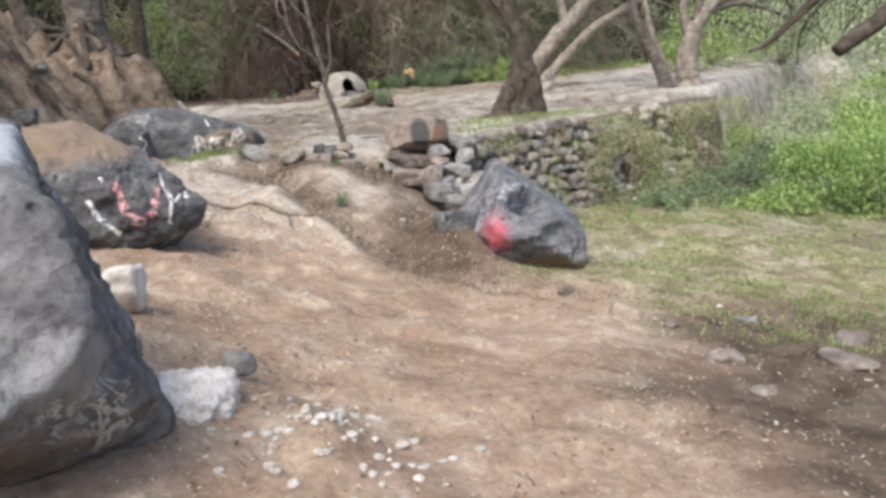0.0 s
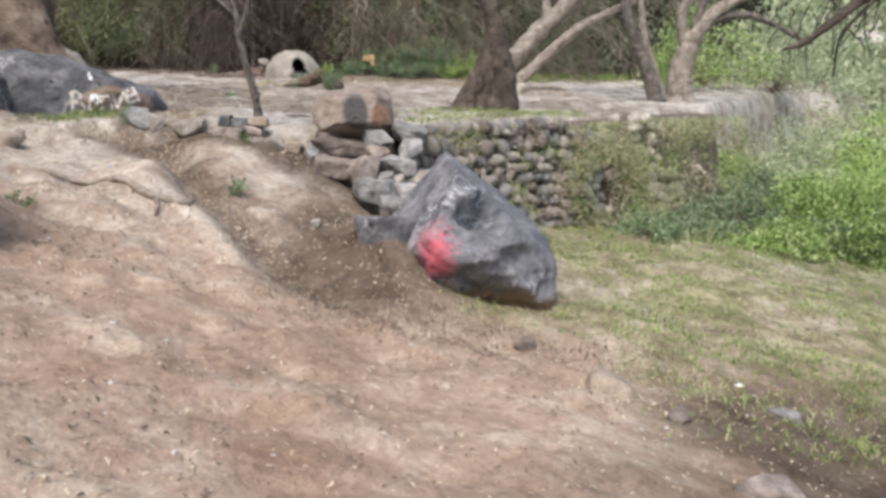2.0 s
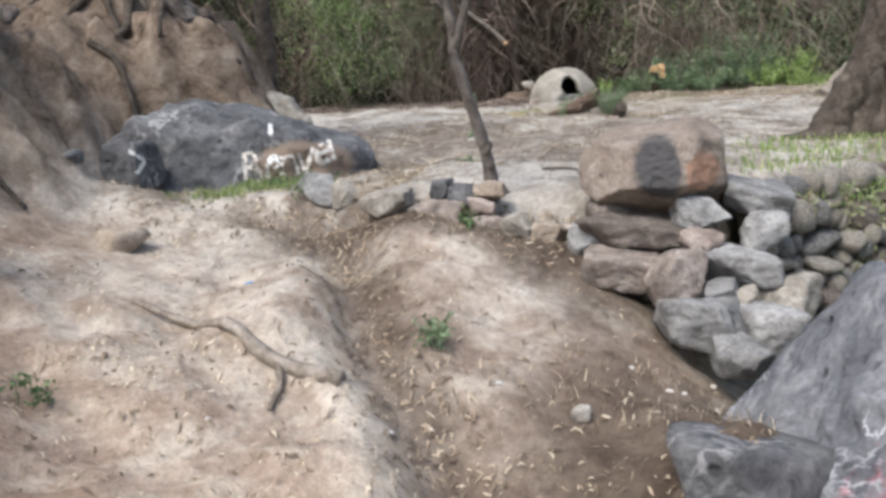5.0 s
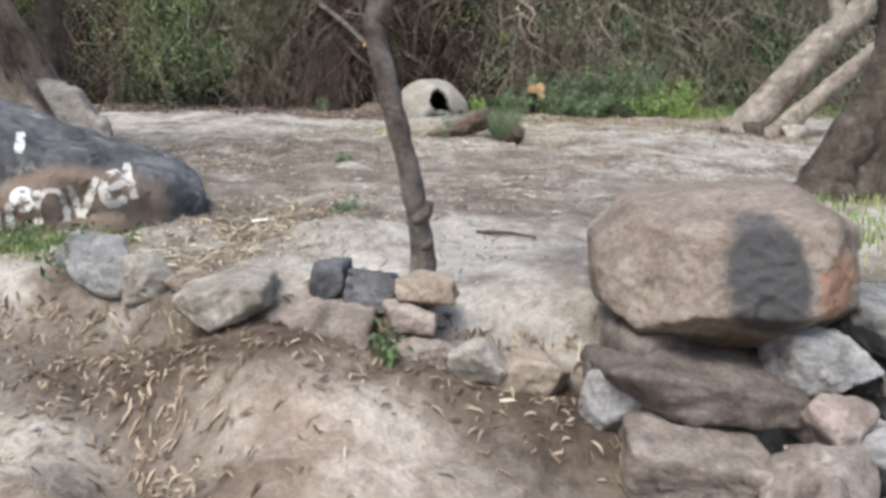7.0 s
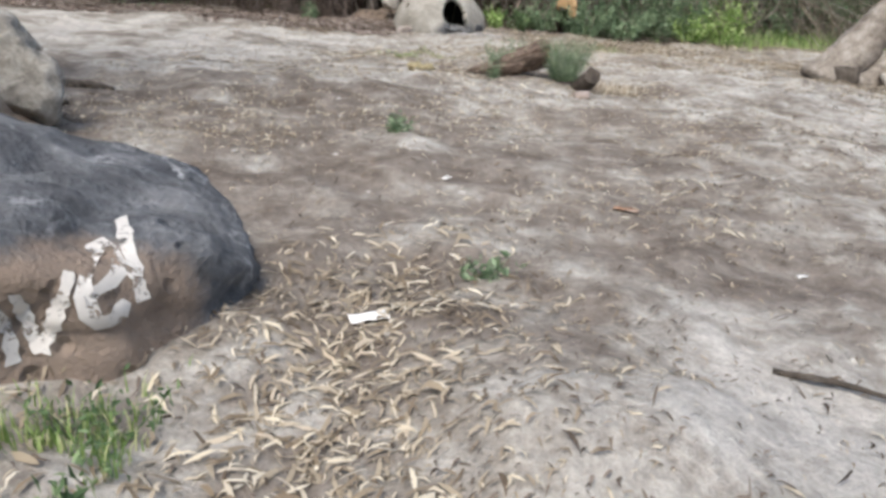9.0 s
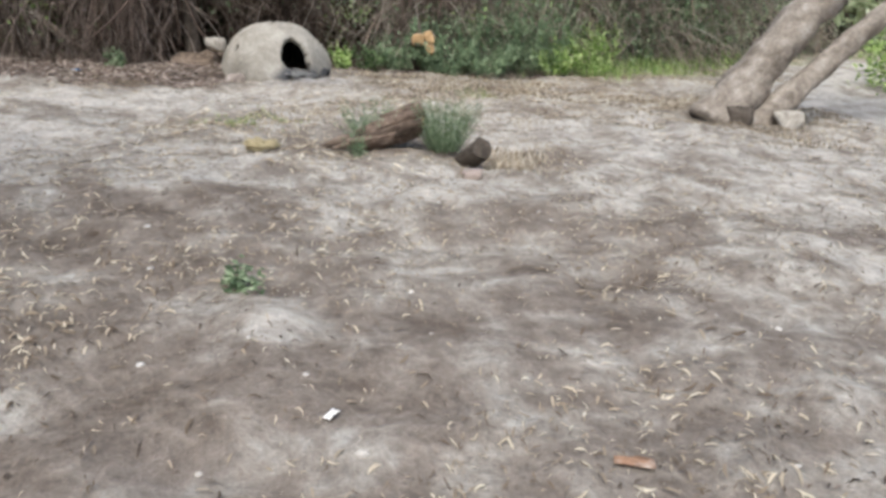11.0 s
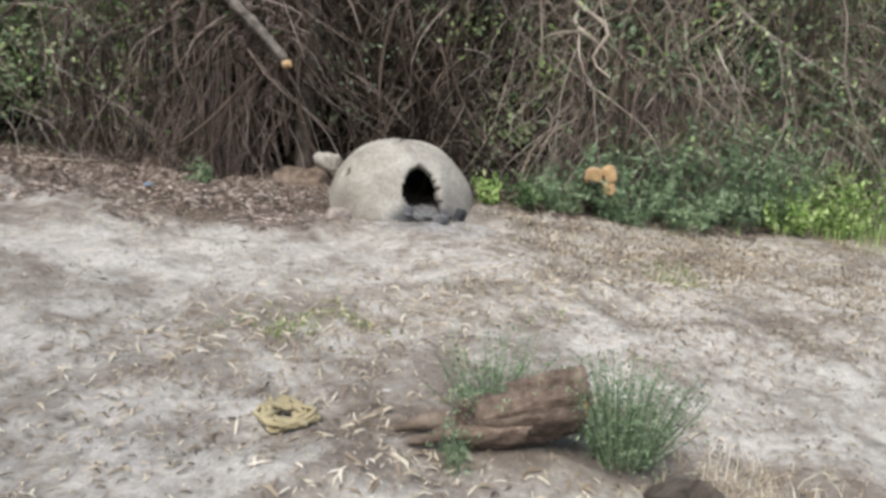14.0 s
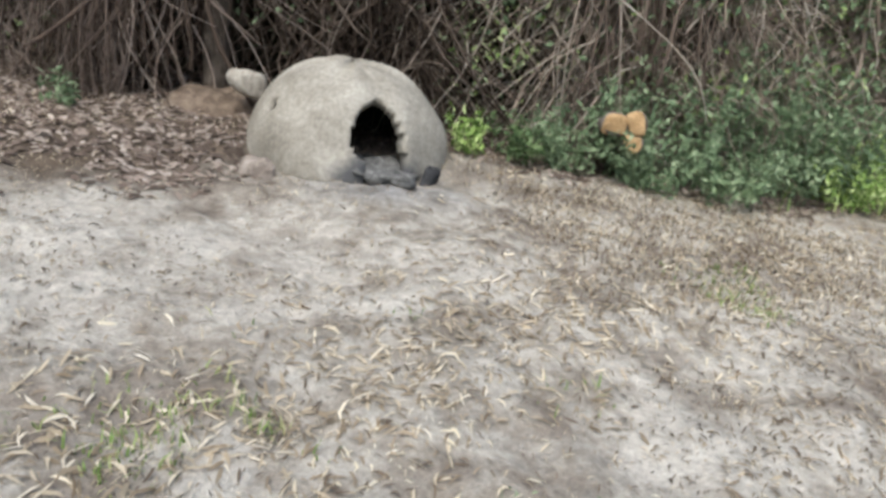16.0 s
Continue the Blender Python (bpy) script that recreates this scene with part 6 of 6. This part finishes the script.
litter("thicket_litter", "brown dead leaves under the thicket", 34000, (-9, 1, 20.6, 24),
       lambda x, y: np.maximum(smooth(-1.0, -0.2, y - hedge_line(x) + 0.5 * fbm(x * 2, y * 2, 64, 3)), smooth(-2.4, -1.4, y - hedge_line(x) + fbm(x * 2, y * 2, 64, 3)) * smooth(-3.2, -4.0, x)), 0.034, 604, leaf_mat("brown_dead_leaf", (0.1, 0.074, 0.06), (0.23, 0.176, 0.145), (0.48, 0.41, 0.355), 0.9), 0.4)
litter("dark_twigs", "short dark twigs and droppings on the earth", 2600, (-5, 3.5, 10.5, 22), lambda x, y: np.full_like(x, 0.45), 0.03, 605, M_crumb, 0.09)

litter("fine_straw", "fine bits of straw and leaf on the earth", 80000, (-5.5, 3.5, 10.8, 22.8),
       lambda x, y: smooth(0.3, -0.1, bank_foot(y) - x) * (0.1 + 0.75 * smooth(-0.05, 0.25, fbm(x * 1.3, y * 1.3, 66, 4))), 0.015, 606, M_straw, 0.16)
litter("dark_crumbs", "dark crumbs of leaf and bark on the earth", 20000, (-5.5, 3.5, 11.25, 22.8),
       lambda x, y: smooth(0.3, -0.1, bank_foot(y) - x) * (0.1 + 0.9 * smooth(-0.05, 0.3, fbm(x * 1.1 + 7, y * 1.1, 67, 4))), 0.014, 607, M_crumb, 0.25)

litter("pale_leaves", "long pale dry leaves matted on the earth", 26000, (-4.6, 1.4, 16.6, 22.6),
       lambda x, y: np.clip(np.exp(-((y - 19.15 - 0.75 * (x + 3.0)) / 0.5) ** 2) * smooth(-4.4, -3.4, x) + 0.6 * np.exp(-((x + 2.2) / 0.9) ** 2 - ((y - 17.7) / 0.6) ** 2), 0, 1) * (0.35 + 0.65 * smooth(-0.15, 0.15, fbm(x * 1.7, y * 1.7, 68, 3))), 0.036, 608, M_straw_pale, 0.13)
litter("strip_leaves", "long pale dry leaves beside the lettered rock", 3800, (-3.5, -2.1, 11.3, 13.6),
       lambda x, y: np.exp(-((x + 2.72 - 0.12 * (y - 12)) / 0.3) ** 2) * smooth(13.6, 12.4, y), 0.034, 609, M_straw_pale, 0.14)

g = np.random.default_rng(610)
v_, f_, base_ = [], [], 0
for k in range(330):
    near_ = k < 110
    x, y = (g.normal(-0.75, 0.35), g.normal(3.3, 0.35)) if near_ else (g.uniform(-4, 3), g.uniform(3, 21))
    s = g.uniform(0.01, 0.032) if near_ else g.uniform(0.008, 0.02)
    vv, ff = ICO[2]
    sc = np.array([s * g.uniform(0.7, 1.4), s * g.uniform(0.7, 1.2), s * 0.6])
    v_ += (vv * sc + [x, y, gz(x, y) + s * 0.05]).tolist()
    f_ += [[q + base_ for q in face] for face in ff]
    base_ += len(vv)
tagged(mesh_ob("pebbles", v_, f_, M_pebble), "small pale pebbles in the sand", "pebbles", "", "stuff")


def crumple(name, x, y, r, n, mat_, seed, label, category):
    t = thing(name, pose(x, y, gz(x, y)), label, category)
    rr = random.Random(seed)
    for k in range(n):
        pts = []
        a = rr.uniform(0, 6.3)
        for q in range(6):
            a += rr.uniform(0.4, 1.0)
            pts.append((math.cos(a) * r * rr.uniform(0.3, 1), math.sin(a) * r * rr.uniform(0.3, 0.8), rr.uniform(0.01, r * 0.55)))
        limb("dry_strand", pts, 0.016, 0.008, mat_, t, 6, 0.3, seed + k)


crumple("dry_husk_heap", -2.93, 17.92, 0.15, 12, M_husk, 620, "heap of yellow dry plant husks on the earth", "plant litter")


def scrap(x, y, w, d, turn, mat_, label, name="paper_scrap"):
    bm = bmesh.new()
    bmesh.ops.create_grid(bm, x_segments=5, y_segments=4, size=0.5)
    for q in bm.verts:
        q.co = Vector((q.co.x * w, q.co.y * d, 0.012 * noise.noise(Vector((q.co.x * 3 + x, q.co.y * 3, 1))) + 0.014))
    bmesh.ops.solidify(bm, geom=bm.faces[:], thickness=0.002)
    o = part(name, bm, mat_)
    o.matrix_world = pose(x, y, gz(x, y) + 0.004, 0, 0, turn)
    tagged(o, label, "litter")


scrap(-2.68, 12.46, 0.13, 0.07, 20, M_paper, "torn white paper scrap on the earth")
scrap(-1.62, 13.8, 0.12, 0.05, -20, rough_mat("brown_wrapper", (0.25, 0.12, 0.07), (0.4, 0.24, 0.15), (0.6, 0.5, 0.42), 9, 40), "crumpled brown wrapper on the earth", "wrapper")
scrap(-2.8, 9.9, 0.05, 0.03, 10, M_blue, "small blue plastic scrap in the gully", "plastic_scrap")
scrap(-2.5, 14.15, 0.06, 0.03, 50, M_paper, "small white paper scrap on the earth")
scrap(2.43, 7.15, 0.07, 0.04, 30, M_paper, "small white paper scrap in the grass")
scrap(-1.0, 13.2, 0.05, 0.02, 30, M_paper, "small white paper scrap on the earth")
rock("pale_stone", (2.45, 19.35, gz(2.45, 19.35) + 0.05), (0.16, 0.12, 0.11), M_stone_pale, "whitish stone beside the leaning pale tree", seed=630, sub=3, amp=0.06, extra=10)
scrap(-5.3, 21.9, 0.09, 0.05, 30, M_blue, "faded blue plastic scrap under the thicket", "plastic_scrap")

# ---- distance ----
xs = np.linspace(-260, 330, 60)
hv, hf = [], []
for i, x in enumerate(xs):
    for j in range(8):
        hv.append((x, 190 + j * 14 + 0.0006 * x * x, -6 + 30 * (j / 7) ** 0.8 * (1 + 0.5 * noise.noise(Vector((x * 0.012, j * 0.2, 3))))))
for i in range(59):
    for j in range(7):
        a = i * 8 + j
        hf.append((a, a + 8, a + 9, a + 1))
tagged(mesh_ob("far_hill", hv, hf, M_far_hill), "pale dry hillside with haze put into its colour", "hill", "", "structure")

# ---- the wall's stones ----
variants = []
for k in range(7):
    v, f = rock_shape((1.0, 0.85, 0.9), None, 700 + k, 2, 0.05, 1.6, 7, 5)
    me = bpy.data.meshes.new("stone")
    me.from_pydata([tuple(p) for p in v], [], f)
    me.polygons.foreach_set("use_smooth", [True] * len(me.polygons))
    variants.append(me)
by_mat = {}
rs = random.Random(9)
count, rest_v, rest_f, rest_n = 0, [], [], 0
h = 0.03
while h < 1.02:
    course = rs.uniform(0.08, 0.14)
    s = rs.uniform(0, 0.1)
    while s < wall_len:
        wide = rs.uniform(0.08, 0.17) if rs.random() < 0.78 else rs.uniform(0.17, 0.34)
        hidden = noise.noise(Vector((s * 0.8, h * 2, 5))) > 0.75 - 0.16 * s
        if not hidden and not (s > 3.6 and rs.random() < 0.45):
            mt = rs.choice((M_stone_grey, M_stone_grey, M_stone_brown, M_stone_pale, M_stone_pale, M_stone_pale if s < 2.6 else M_stone_grey))
            kk = rs.randrange(7)
            key = (kk, mt.name)
            if key not in by_mat:
                by_mat[key] = variants[kk].copy()
                by_mat[key].materials.append(mt)
            tall = course * 1.25 * rs.uniform(0.75, 1.35)
            p = wall_place(s + wide / 2, min(h + course * 0.4 + rs.uniform(-0.035, 0.035), 1.0), rs.uniform(-0.07, 0.04))
            ang = math.degrees(math.atan2(wall_way.y, wall_way.x)) + rs.uniform(-12, 12)
            m = pose(*p, rs.uniform(-20, 20), rs.uniform(-24, 24), ang) @ Matrix.Diagonal((wide * 0.54, 0.13, tall * 0.62, 1))
            if s < 3.3 and count < 295:
                o = new("stone", by_mat[key])
                o.parent = wall
                o.matrix_world = m
                count += 1
            else:
                rest_v += [m @ q.co for q in variants[kk].vertices]
                rest_f += [[i + rest_n for i in q.vertices] for q in variants[kk].polygons]
                rest_n += len(variants[kk].vertices)
        s += wide * rs.uniform(0.94, 1.04)
    h += course
tagged(mesh_ob("rest_stones", rest_v, rest_f, M_stone_pale, wall), "fieldstones of the far, overgrown stretch", "", "", "stuff")
